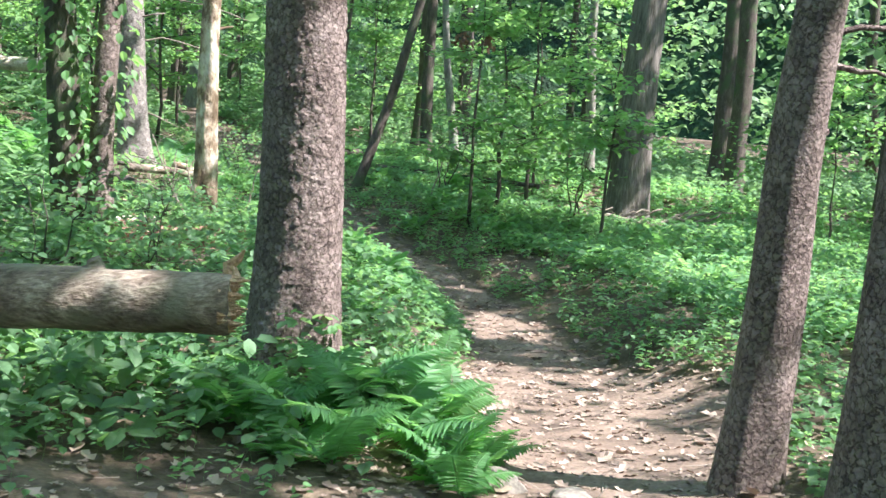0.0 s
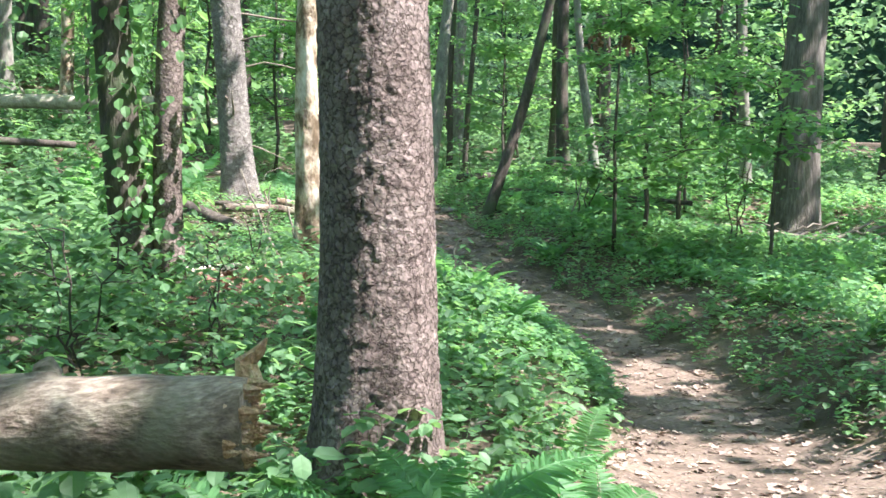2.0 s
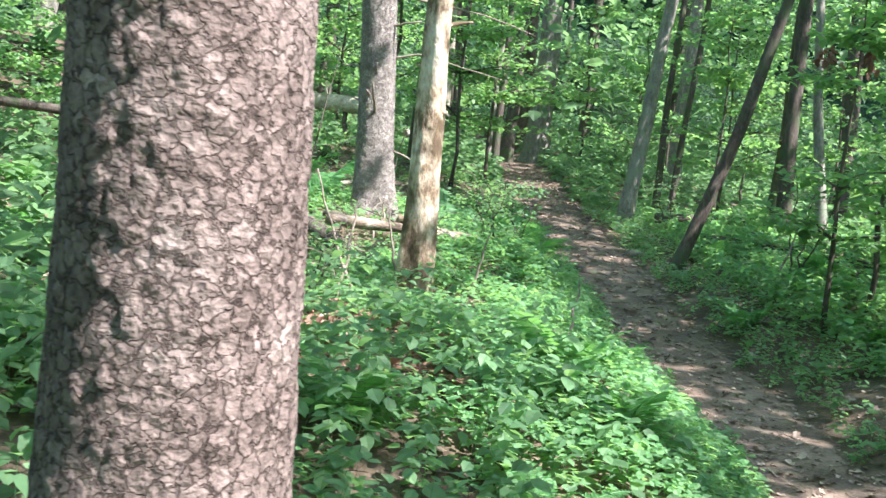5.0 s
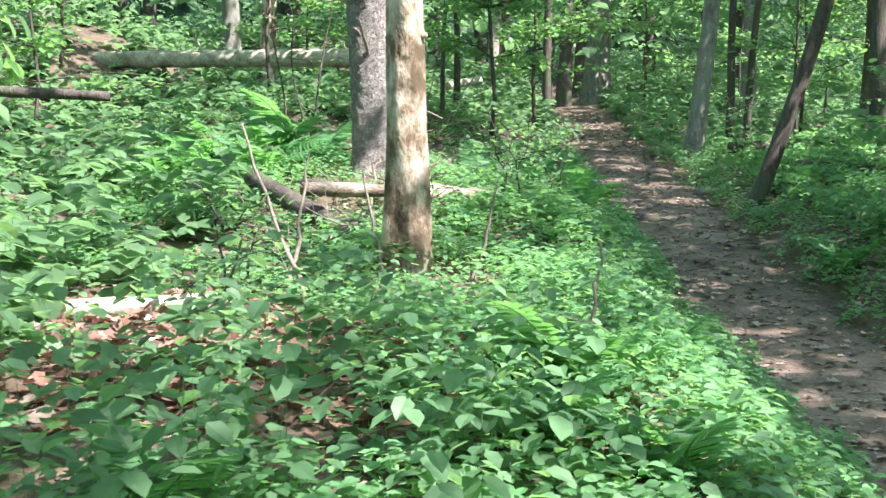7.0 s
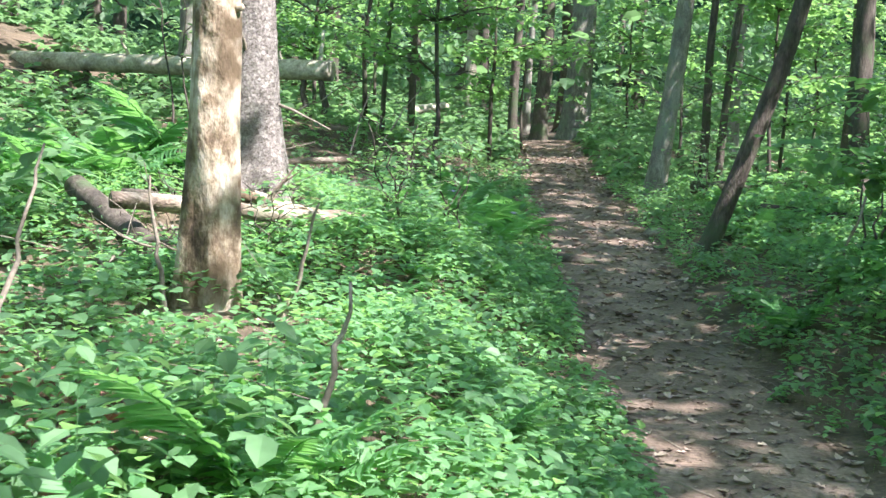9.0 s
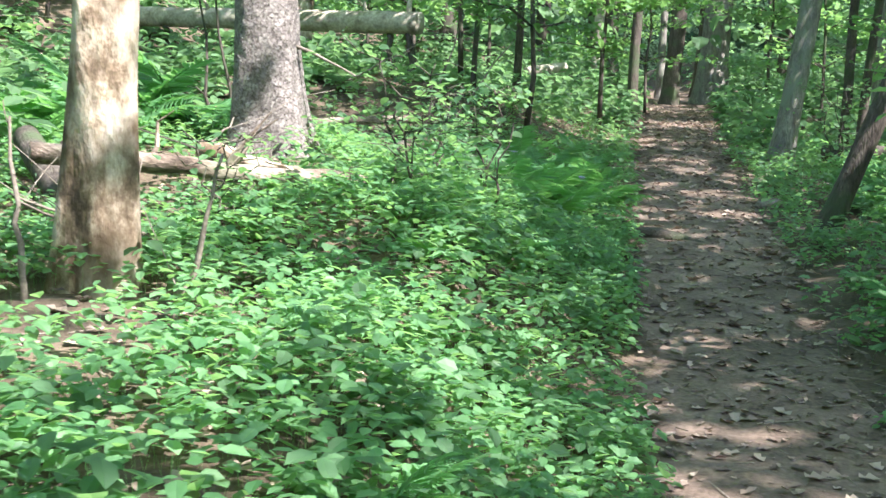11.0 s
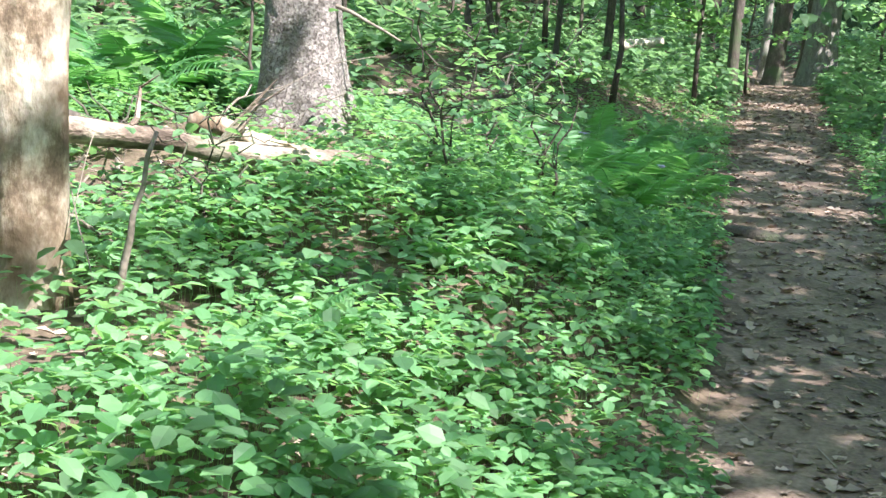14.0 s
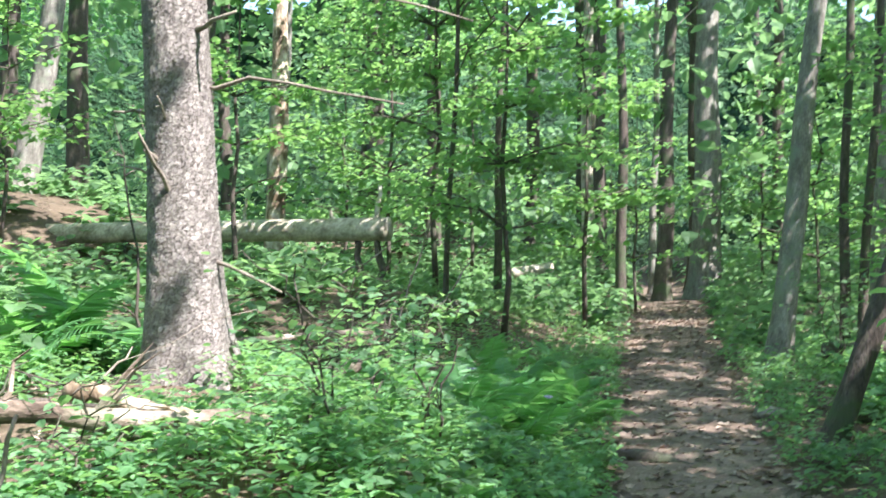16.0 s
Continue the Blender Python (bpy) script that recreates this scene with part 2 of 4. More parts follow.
def line(a, b, n=8, sag=0.0, jitter=0.0, seed=0):
    t = np.linspace(0, 1, n)[:, None]
    p = np.array(a, float) * (1 - t) + np.array(b, float) * t
    p[:, 2] -= sag * 4 * (t * (1 - t))[:, 0]
    r = np.random.default_rng(seed)
    p[1:-1] += r.normal(0, jitter, (n - 2, 3))
    return p


# ---- ground heights and the line of the path ----
LAY = np.array([(-2.10, -4.85, 0.31), (-3.80, -8.30, 0.40), (-2.40, -1.60, 0.74), (-1.60, -3.50, 0.53), (-0.61, -0.89, 0.20), (-2.93, 5.49, 1.31), (1.35, 1.93, 0.45), (1.33, 0.13, 0.21), (1.90, 14.61, 1.20), (0.06, 19.17, 1.81), (3.81, 1.55, 0.52), (3.88, 3.55, 0.69), (5.77, -0.98, -0.22), (-3.50, -13.00, 0.10), (-1.74, -13.89, 0.08), (-7.00, -12.00, 0.55), (-9.00, -3.00, 1.25), (-9.12, 8.98, 2.72), (-5.05, 20.66, 3.08), (8.91, 8.58, 0.05), (9.20, -8.22, -0.44), (3.15, -7.31, 0.03), (0.04, -4.72, -0.18), (-5.20, -19.00, 0.05), (0.75, 4.20, 0.48), (3.17, 34.02, 2.78), (-1.14, -11.00, 0.01)])
PY = np.array([-40, -24, -19, -16, -14, -12, -10, -9, -8, -6, -4, -2, 0, 2.2, 5, 7.5, 12, 18, 27, 40, 70], float)
PX = np.array([-15, -8.0, -5.2, -3.65, -2.35, -1.2, -0.45, -0.13, 0.18, 0.27, 0.29, 0.35, 0.47, 0.57, 0.74, 0.9, 1.25, 1.7, 2.1, 1.0, -1], float)
PW = np.array([1.2, 1.2, 1.25, 1.4, 1.85, 1.95, 1.25, 1.0, 1.02, 1.02, 1.02, 1.0, 1.05, 1.1, 1.15, 1.15, 1.15, 1.15, 1.2, 1.2, 1.2], float)
LEVEL = np.array([(-20, 0.1), (-16, 0.05), (-14, -0.03), (-12, -0.2), (-10, -0.4), (-8, -0.43), (-6.5, -0.33), (-4, -0.18), (-2.8, -0.08), (-0.4, 0.18), (3, 0.43), (8, 0.77), (16, 1.2), (30, 1.8), (50, 2.4)])


def ground_z(x, y):
    x, y = np.asarray(x, float), np.asarray(y, float)
    d2 = (x[..., None] - LAY[:, 0]) ** 2 + (y[..., None] - LAY[:, 1]) ** 2
    w = 1 / (d2 + 0.6) ** 1.6
    z = (w * LAY[:, 2]).sum(-1) / w.sum(-1)
    off = np.abs(x - np.interp(y, PY, PX))
    level = np.interp(y, LEVEL[:, 0], LEVEL[:, 1])
    k = np.clip((off - 0.35) / 1.1, 0, 1)
    k = k * k * (3 - 2 * k)
    return level * (1 - k) + z * k + k * 0.05 * wobble(x, y, 3, 1.3) + 0.012 * wobble(x, y, 1, 4.0)


def path_off(x, y):
    """Distance outside the trodden strip, negative on it."""
    half = np.interp(y, PY, PW) / 2 + 0.10 * wobble(x, y, 5, 2.3) + 0.05 * wobble(x, y, 8, 6.0)
    slope = np.interp(y, [-16, -8, 0], [0.82, 0.93, 1.0])
    return np.abs(x - np.interp(y, PY, PX)) * slope - half


def spread(xs, n_far=14, reach=600):
    k = np.geomspace(1, reach, n_far)
    return np.concatenate([xs[0] - k[::-1], xs, xs[-1] + k])


gx, gy = spread(np.arange(-12, 13, 0.2)), spread(np.arange(-24, 34, 0.2))
X, Y = np.meshgrid(gx, gy, indexing="ij")
Z = ground_z(X, Y)
i, j = np.meshgrid(np.arange(len(gx) - 1), np.arange(len(gy) - 1), indexing="ij")
GF = np.stack([i * len(gy) + j, (i + 1) * len(gy) + j, (i + 1) * len(gy) + j + 1, i * len(gy) + j + 1], -1).reshape(-1, 4)
tagged(part("ground", np.stack([X, Y, Z], -1).reshape(-1, 3), GF, M_SOIL, smooth=True), "brown forest floor with humus and old leaves", "ground", kind="structure")

# the trodden path lies as a thin strip on the ground
ys = np.arange(-30, 60, 0.12)
us = np.linspace(-1, 1, 13)
YY, UU = np.meshgrid(ys, us, indexing="ij")
cx = np.interp(YY, PY, PX)
half = (np.interp(YY, PY, PW) / 2) / np.interp(YY, [-16, -8, 0], [0.82, 0.93, 1.0])
edge = 0.10 * wobble(cx + UU, YY, 5, 2.3) + 0.05 * wobble(cx + UU, YY, 8, 6.0)
PXX = cx + UU * (half + edge + 0.04)
PZ = ground_z(PXX, YY) + 0.018 * (1 - UU ** 4) - 0.012 * UU ** 4 + 0.006 * wobble(PXX, YY, 4, 9)
i, j = np.meshgrid(np.arange(len(ys) - 1), np.arange(len(us) - 1), indexing="ij")
PF = np.stack([i * 13 + j, i * 13 + j + 1, (i + 1) * 13 + j + 1, (i + 1) * 13 + j], -1).reshape(-1, 4)
tagged(part("path", np.stack([PXX, YY, PZ], -1).reshape(-1, 3), PF, M_PATH, smooth=True), "trodden brown earth footpath strewn with dead leaves", "footpath", kind="structure")


# ---- openings in the canopy, as the ground places that the sun reaches ----
OPEN = np.array([(-2.2, -13.4, 0.9), (-3.5, -0.9, 1.0), (-3.4, -11.75, 0.5), (-3.7, -11.45, 0.4), (-2.9, -4.3, 0.8), (0.4, -8.2, 0.6), (-0.9, -7.8, 0.7), (-1.7, -9.4, 0.7), (-0.8, -11.0, 1.3), (-1.5, -12.5, 1.1), (-2.95, -12.05, 0.4), (-3.25, -11.7, 0.35), (-1.65, -13.80, 1.35), (2.78, -8.32, 1.1), (5.20, 2.18, 2.2), (-3.70, -6.70, 1.3), (-5.60, -4.20, 1.4), (-3.00, -1.80, 1.8), (-3.20, -0.30, 1.1), (-1.21, -5.25, 0.7), (-1.90, -5.80, 0.55),
                 (-2.80, -3.60, 0.8), (-3.45, -11.20, 0.5), (-4.00, 5.88, 1.3), (1.39, 10.15, 1.0), (-1.60, -8.40, 0.5), (-0.81, 6.82, 1.3), (4.35, 7.53, 1.6), (-0.63, 14.33, 1.2), (-7.19, 2.87, 1.5), (2.36, 25.06, 4), (6.62, 14.45, 3), (-4.02, 15.60, 3.2), (8.45, 3.63, 2.5), (-7.94, 10.89, 3), (-10.00, -3.00, 2.5), (2.79, 5.51, 1.2), (-2.03, 9.93, 2)])


def shaded(p):
    """Whether leaves at p throw their shade outside the sunny places."""
    k = (p[:, 2] - 0.3) / math.tan(radians(SUN_ELEV))
    x, y = p[:, 0] - SUN_DIR[0] * k, p[:, 1] - SUN_DIR[1] * k
    return (np.hypot(x[:, None] - OPEN[:, 0], y[:, None] - OPEN[:, 1]) > OPEN[:, 2] + 0.25 * wobble(x, y, 2, 3.0)[:, None]).all(1)


# ---- trees ----
def plates(u, v, cell, wrap):
    """Bark scales: how far a place lies inside its scale (0 at the crack) and the scale's own number."""
    nu = max(3, int(round(wrap / cell)))
    cu = u / wrap * nu
    cv = v / (cell * 1.25)
    iu, iv = np.floor(cu).astype(int), np.floor(cv).astype(int)
    best, second, ident = np.full(u.shape, 9.0), np.full(u.shape, 9.0), np.zeros(u.shape)
    for du in (-1, 0, 1):
        for dv in (-1, 0, 1):
            a, b = iu + du, iv + dv
            h1 = np.modf(np.abs(np.sin((a % nu) * 127.1 + b * 311.7) * 43758.5))[0]
            h2 = np.modf(np.abs(np.sin((a % nu) * 269.5 + b * 183.3) * 24634.6))[0]
            d = np.hypot(a + 0.1 + 0.8 * h1 - cu, b + 0.1 + 0.8 * h2 - cv)
            near = d < best
            second = np.where(near, best, np.minimum(second, d))
            ident = np.where(near, h1 * 7 + h2, ident)
            best = np.where(near, d, best)
    return second - best, np.modf(ident * 5.7)[0], best


def trunk_mesh(x, y, r, height, lean=(0, 0), bend=(0, 0), sides=20, rings=40, flare=0.5, lumps=0.05, scale=0.0, taper=0.75, seed=0, roots=5, fine_to=4.0):
    z0 = float(ground_z(x, y)) - 0.12
    lo = int(rings * 0.75)
    zz = np.concatenate([np.linspace(0, fine_to, lo, endpoint=False), np.linspace(fine_to, height, rings - lo)])
    th = np.linspace(0, 2 * np.pi, sides, endpoint=False)
    T, H = np.meshgrid(th, zz)
    fl = np.exp(-H / (r * 1.6 + 0.05))
    R = r * (1 - taper * H / height) * (1 + flare * fl * (1 + 0.45 * np.sin(roots * T + seed)))
    R = R * (1 + lumps * (np.sin(2 * T + 1.1 * H + seed) * 0.5 + np.sin(3 * T - 2.3 * H + 2 * seed) * 0.5 + np.sin(5 * T + 5.1 * H) * 0.3))
    if scale:
        inner, num, mid = plates(T * r, H, scale, 2 * np.pi * r)
        low = H < fine_to
        R = R + np.where(low, 0.003 * np.clip(inner / 0.14, 0, 1) + 0.007 * (num - 0.4) * np.clip(inner / 0.12, 0, 1), 0)
    cxs = x + lean[0] * H + bend[0] * (1 - np.exp(-H / 3.0)) + 0.015 * np.sin(H * 1.3 + seed) * np.minimum(H, 2)
    cys = y + lean[1] * H + bend[1] * (1 - np.exp(-H / 3.0))
    V = np.stack([cxs + R * np.cos(T), cys + R * np.sin(T), z0 + H], -1).reshape(-1, 3)
    n, s = len(zz), sides
    i, j = np.meshgrid(np.arange(n - 1), np.arange(s), indexing="ij")
    F = np.stack([i * s + j, i * s + (j + 1) % s, (i + 1) * s + (j + 1) % s, (i + 1) * s + j], -1).reshape(-1, 4)
    axis = lambda h: np.array([x + lean[0] * h + bend[0] * (1 - math.exp(-h / 3.0)), y + lean[1] * h + bend[1] * (1 - math.exp(-h / 3.0)), z0 + h])
    return V, F, axis


def crown_leaves(centre, spread_r, depth, n, size, seed, clump=0.55):
    """Leaves in many small clumps, with gaps between them."""
    r = np.random.default_rng(seed)
    clumps = max(6, n // 45)
    d = r.normal(0, 1, (clumps, 3))
    d /= np.linalg.norm(d, axis=1)[:, None]
    rad = r.uniform(0.25, 1.0, clumps) ** 0.5
    c = np.array(centre) + d * rad[:, None] * np.array([spread_r, spread_r, depth])
    k = r.integers(0, clumps, n)
    p = c[k] + r.normal(0, 1, (n, 3)) * np.array([clump, clump, clump * 0.38])
    p = p[shaded(p) | (r.random(n) < 0.06)]
    n = len(p)
    return scatter(LEAF_V, LEAF_F, p, r.uniform(0, 6.3, n), r.normal(-0.15, 0.45, n), r.normal(0, 0.4, n), size * r.uniform(0.65, 1.25, n)), c


def limb_set(axis, targets, r0, seed, sides=5):
    r = np.random.default_rng(seed)
    out = []
    for t in targets:
        h = max(1.2, (t[2] - axis(0)[2]) * r.uniform(0.72, 0.92))
        a = axis(h)
        p = line(a, t, 6, -0.2, 0.06, seed)
        out.append(tube(p, np.linspace(r0, 0.012, 6), sides, 0.1, seed))
    return join(out)


def tree(name, label, x, y, r, height, mat, lean=(0, 0), bend=(0, 0), crown=None, seed=0, leafmat=None, leaf=0.12, **kw):
    """A tree: trunk, limbs that carry the crown, and the crown. crown: (height, spread, depth, leaves)."""
    base = new(name)
    V, F, axis = trunk_mesh(x, y, r, height, lean, bend, seed=seed, **kw)
    part("trunk", V, F, mat, base, smooth=True)
    if crown:
        h, sp, dp, n = crown
        top = axis(min(h, height))
        (CV, CF), clumps = crown_leaves((top[0], top[1], axis(0)[2] + h), sp, dp, n, leaf, seed + 50)
        part("crown", CV, CF, leafmat or M_CROWN, base)
        LV, LF = limb_set(axis, clumps[:14], r * 0.22, seed)
        tagged(part("limbs", LV, LF, mat, base, smooth=True), kind="stuff")
    return tagged(base, label, "tree"), axis


def stubs(base, axis, specs, mat, name="branch_stub"):
    """Dead branches broken off short. specs: height, bearing in degrees, rise, length, thickness."""
    for k, (h, deg, rise, length, thick) in enumerate(specs):
        a = axis(h)
        d = np.array([math.cos(radians(deg)), math.sin(radians(deg)), rise])
        p = line(a, a + d * length, 7, -0.04 * length, 0.012 * length, k)
        part(name, *tube(p, np.linspace(thick, thick * 0.35, 7), 6, 0.15, k), mat, base, smooth=True)


# trees that stand close to the path
spruce, ax = tree("spruce_tree", "large spruce trunk with grey brown scaly bark beside path", -3.13, -11.95, 0.228, 17, M_SPRUCE, seed=1, sides=230, rings=520, flare=0.42, lumps=0.012, scale=0.043, taper=0.6, fine_to=3.6, crown=(12.5, 3.0, 2.8, 1800))
snag, ax = tree("dead_snag", "tall dead trunk with peeled tan wood and brown bark", -2.18, -5.00, 0.125, 9, M_BARE, lean=(0.02, 0), seed=2, sides=40, rings=110, flare=0.4, lumps=0.14, taper=0.75)
stubs(snag, ax, [(1.45, -20, 0.2, 0.12, 0.045), (1.75, 150, 0.4, 0.18, 0.03), (2.1, 20, 0.3, 0.25, 0.025), (0.95, -60, 0.2, 0.07, 0.04), (1.2, 200, 0.3, 0.1, 0.03), (2.5, 190, 0.5, 0.4, 0.02)], M_BARE)
vine, ax = tree("ivy_clad_tree", "twin dark trunks with ivy leaves climbing up them", -3.88, -8.05, 0.145, 13, M_DARK, lean=(-0.07, 0.02), seed=3, sides=26, rings=60, flare=0.3, lumps=0.08, crown=(10, 2.6, 2.0, 1500))
V, F, ax2 = trunk_mesh(-3.68, -8.10, 0.11, 9, (0.02, 0.02), seed=4, sides=22, rings=50, flare=0.3, lumps=0.1)
part("second_trunk", V, F, M_SPRUCE, vine, smooth=True)
r = np.random.default_rng(31)
n = 1100
h, th = r.uniform(0.3, 4.0, n), r.uniform(0, 6.3, n)
which = r.random(n) < 0.6
cen = np.array([ax(a) if w else ax2(a) for a, w in zip(h, which)])
p = cen + np.stack([np.cos(th), np.sin(th), 0 * th], -1) * r.uniform(0.13, 0.26, n)[:, None]
part("ivy", *scatter(LEAF_V, LEAF_F, p, th - 1.57, r.normal(-0.7, 0.4, n), r.normal(0, 0.3, n), r.uniform(0.05, 0.11, n)), M_BRUSH, vine, "green ivy leaves")
stump_spruce, axh = tree("spruce_tree", "grey spruce trunk with broken dead branches and flared base", -2.37, -1.60, 0.19, 15, M_SPRUCE2, lean=(-0.085, 0), seed=5, sides=150, rings=330, flare=0.7, lumps=0.02, scale=0.045, taper=0.6, roots=4, crown=(11.5, 2.6, 2.4, 1500))
stubs(stump_spruce, axh, [(1.95, -30, 0.25, 0.5, 0.022), (1.6, -100, -0.1, 0.22, 0.02), (1.2, -115, 0.5, 0.28, 0.028), (2.25, -70, 0.15, 0.24, 0.018), (1.55, 185, 0.1, 0.35, 0.016), (0.8, -15, -0.35, 0.6, 0.016),
                          (1.75, -5, -0.12, 1.3, 0.014), (2.35, 5, -0.15, 1.7, 0.016), (2.7, 0, 0.05, 1.9, 0.02), (1.35, -95, 0.9, 0.3, 0.014), (0.95, -100, 0.9, 0.5, 0.02), (2.6, -95, 0.6, 0.4, 0.03), (1.15, 170, 0.4, 0.4, 0.012), (3.0, 15, -0.3, 1.6, 0.013)], M_TWIG)
tree("leaning_tree", "slender dark trunk leaning over the undergrowth beside path", 1.37, 0.28, 0.088, 11, M_DARK, lean=(0.25, 0.0), bend=(0.28, 0), seed=6, sides=18, rings=44, lumps=0.06, crown=(9.5, 2.4, 1.6, 1200))
tree("slender_tree", "slender grey trunk with rough bark beside path", 1.72, 4.55, 0.122, 13, M_GREY, lean=(0.13, 0.05), seed=7, sides=20, rings=50, lumps=0.07, crown=(11, 2.6, 2.0, 1500))
tree("oak_tree", "large oak trunk with deeply furrowed grey bark", 5.60, -1.20, 0.33, 18, M_OAK, lean=(0.05, 0.03), seed=8, sides=60, rings=90, lumps=0.03, flare=0.35, crown=(13.5, 3.6, 2.6, 2200))
g, ax = tree("pine_tree", "knotty brown trunk lit by sun at the path edge", -1.58, -13.97, 0.135, 12, M_SPRUCE, lean=(0.085, 0.03), bend=(0.1, 0), seed=9, sides=48, rings=130, flare=0.4, lumps=0.10, roots=3, crown=(10.5, 2.2, 1.6, 900))
stubs(g, ax, [(1.35, 120, 0.1, 0.1, 0.05), (1.75, 0, 0.1, 0.13, 0.045), (2.2, -20, 0.05, 0.6, 0.02), (1.55, -80, 0.2, 0.09, 0.04), (2.05, -30, -0.1, 0.4, 0.02), (0.9, -60, 0.1, 0.06, 0.05)], M_SPRUCE)
tree("pine_tree", "dark brown shaded trunk standing close to path", -1.61, -14.82, 0.165, 12, M_SPRUCE, lean=(0.04, 0.0), seed=10, sides=48, rings=130, flare=0.35, lumps=0.03, crown=(11, 2.0, 1.6, 700))
tree("grey_tree", "straight grey trunk with pale lichen patches beside path", 2.45, 17.75, 0.31, 17, M_GREY, lean=(0.015, 0.02), seed=11, sides=30, rings=60, lumps=0.05, crown=(12.5, 3.2, 2.6, 1800))
tree("grey_tree", "brown trunk standing behind a thicker grey trunk", 1.48, 16.55, 0.17, 14, M_DARK, lean=(0.03, 0.0), seed=12, crown=(11, 2.6, 2.2, 1200))
tree("pale_tree", "thin pale trunk with smooth bark in the woods", 0.03, 19.17, 0.15, 14, M_PALE, seed=13, crown=(11, 2.4, 2.0, 1100))
tree("dark_tree", "thin dark brown trunk in the woods", 0.31, 18.65, 0.13, 14, M_DARK, lean=(0.0, 0.0), seed=14, crown=(10, 2.4, 2.0, 1100))
tree("pale_tree", "thin pale leaning trunk among saplings", 4.13, 2.47, 0.085, 9, M_GREY, lean=(-0.12, 0.05), seed=15, sides=14, crown=(7.5, 2.0, 1.6, 1000))
tree("dark_tree", "thin dark trunk among saplings", 3.79, 3.15, 0.12, 12, M_DARK, lean=(-0.03, 0.0), seed=16, sides=14, crown=(9.5, 2.4, 2, 1200))

# trees deeper in the woods: place, radius, height, lean, bark
DEEP = [(-8.49, 9.23, 0.2, 14, 0.16, M_GREY), (-8.59, 11.55, 0.2, 15, 0.0, M_DARK), (0.10, 24.57, 0.26, 16, -0.02, M_DARK), (1.54, 20.54, 0.1, 12, 0.02, M_GREY),
        (2.98, 6.39, 0.06, 12, 0.06, M_DARK), (-1.68, 4.98, 0.035, 6, 0.03, M_DARK), (2.70, 22.23, 0.2, 15, 0.0, M_DARK), (4.23, 4.74, 0.15, 13, 0.03, M_DARK),
        (-1.35, 8.57, 0.06, 9, 0.02, M_DARK), (3.12, 7.88, 0.07, 12, 0.02, M_DARK), (13.16, 6.82, 0.25, 16, 0.0, M_DARK), (0.43, 10.64, 0.09, 10, 0.0, M_DARK),
        (-4.53, 8.83, 0.14, 13, 0.02, M_BARE), (9.60, -2.71, 0.2, 15, 0.02, M_DARK), (-10.58, 4.15, 0.22, 15, 0.0, M_DARK), (-6.00, 14.77, 0.2, 15, 0.03, M_GREY),
        (4.63, 12.25, 0.16, 14, 0.02, M_GREY), (7.63, 10.17, 0.2, 15, -0.02, M_DARK), (-3.24, 17.53, 0.18, 14, 0.0, M_DARK), (6.53, 19.69, 0.22, 16, 0.0, M_DARK),
        (-8.20, -1.20, 0.17, 14, 0.02, M_DARK), (-12.50, -4.50, 0.2, 15, 0.0, M_DARK), (-10.50, -9.50, 0.16, 13, 0.03, M_GREY), (-1.35, 23.98, 0.2, 15, 0.0, M_DARK),
        (11.00, 3.29, 0.22, 16, 0.0, M_DARK), (5.31, 25.80, 0.2, 15, 0.0, M_DARK), (-11.57, 15.25, 0.22, 15, 0.0, M_DARK), (7.75, 3.82, 0.11, 12, -0.05, M_GREY),
        (6.39, -7.87, 0.2, 15, 0.0, M_DARK), (4.89, -12.82, 0.22, 15, 0.0, M_DARK), (4.78, -18.73, 0.2, 15, 0.0, M_DARK), (3.00, -25.50, 0.22, 16, 0.0, M_DARK), (-9.40, -17.50, 0.2, 15, 0.0, M_DARK)]
for k, (x, y, rad, ht, ln, mt) in enumerate(DEEP):
    tree("woodland_tree", "brown forest trunk with leafy crown in deep woods", x, y, rad, ht, mt, lean=(ln, 0.0), seed=100 + k, sides=14, rings=30, lumps=0.06,
         crown=(ht * 0.74, 2.1 + rad * 4.5, 1.9, 1100 if rad > 0.1 else 500), leaf=0.15)


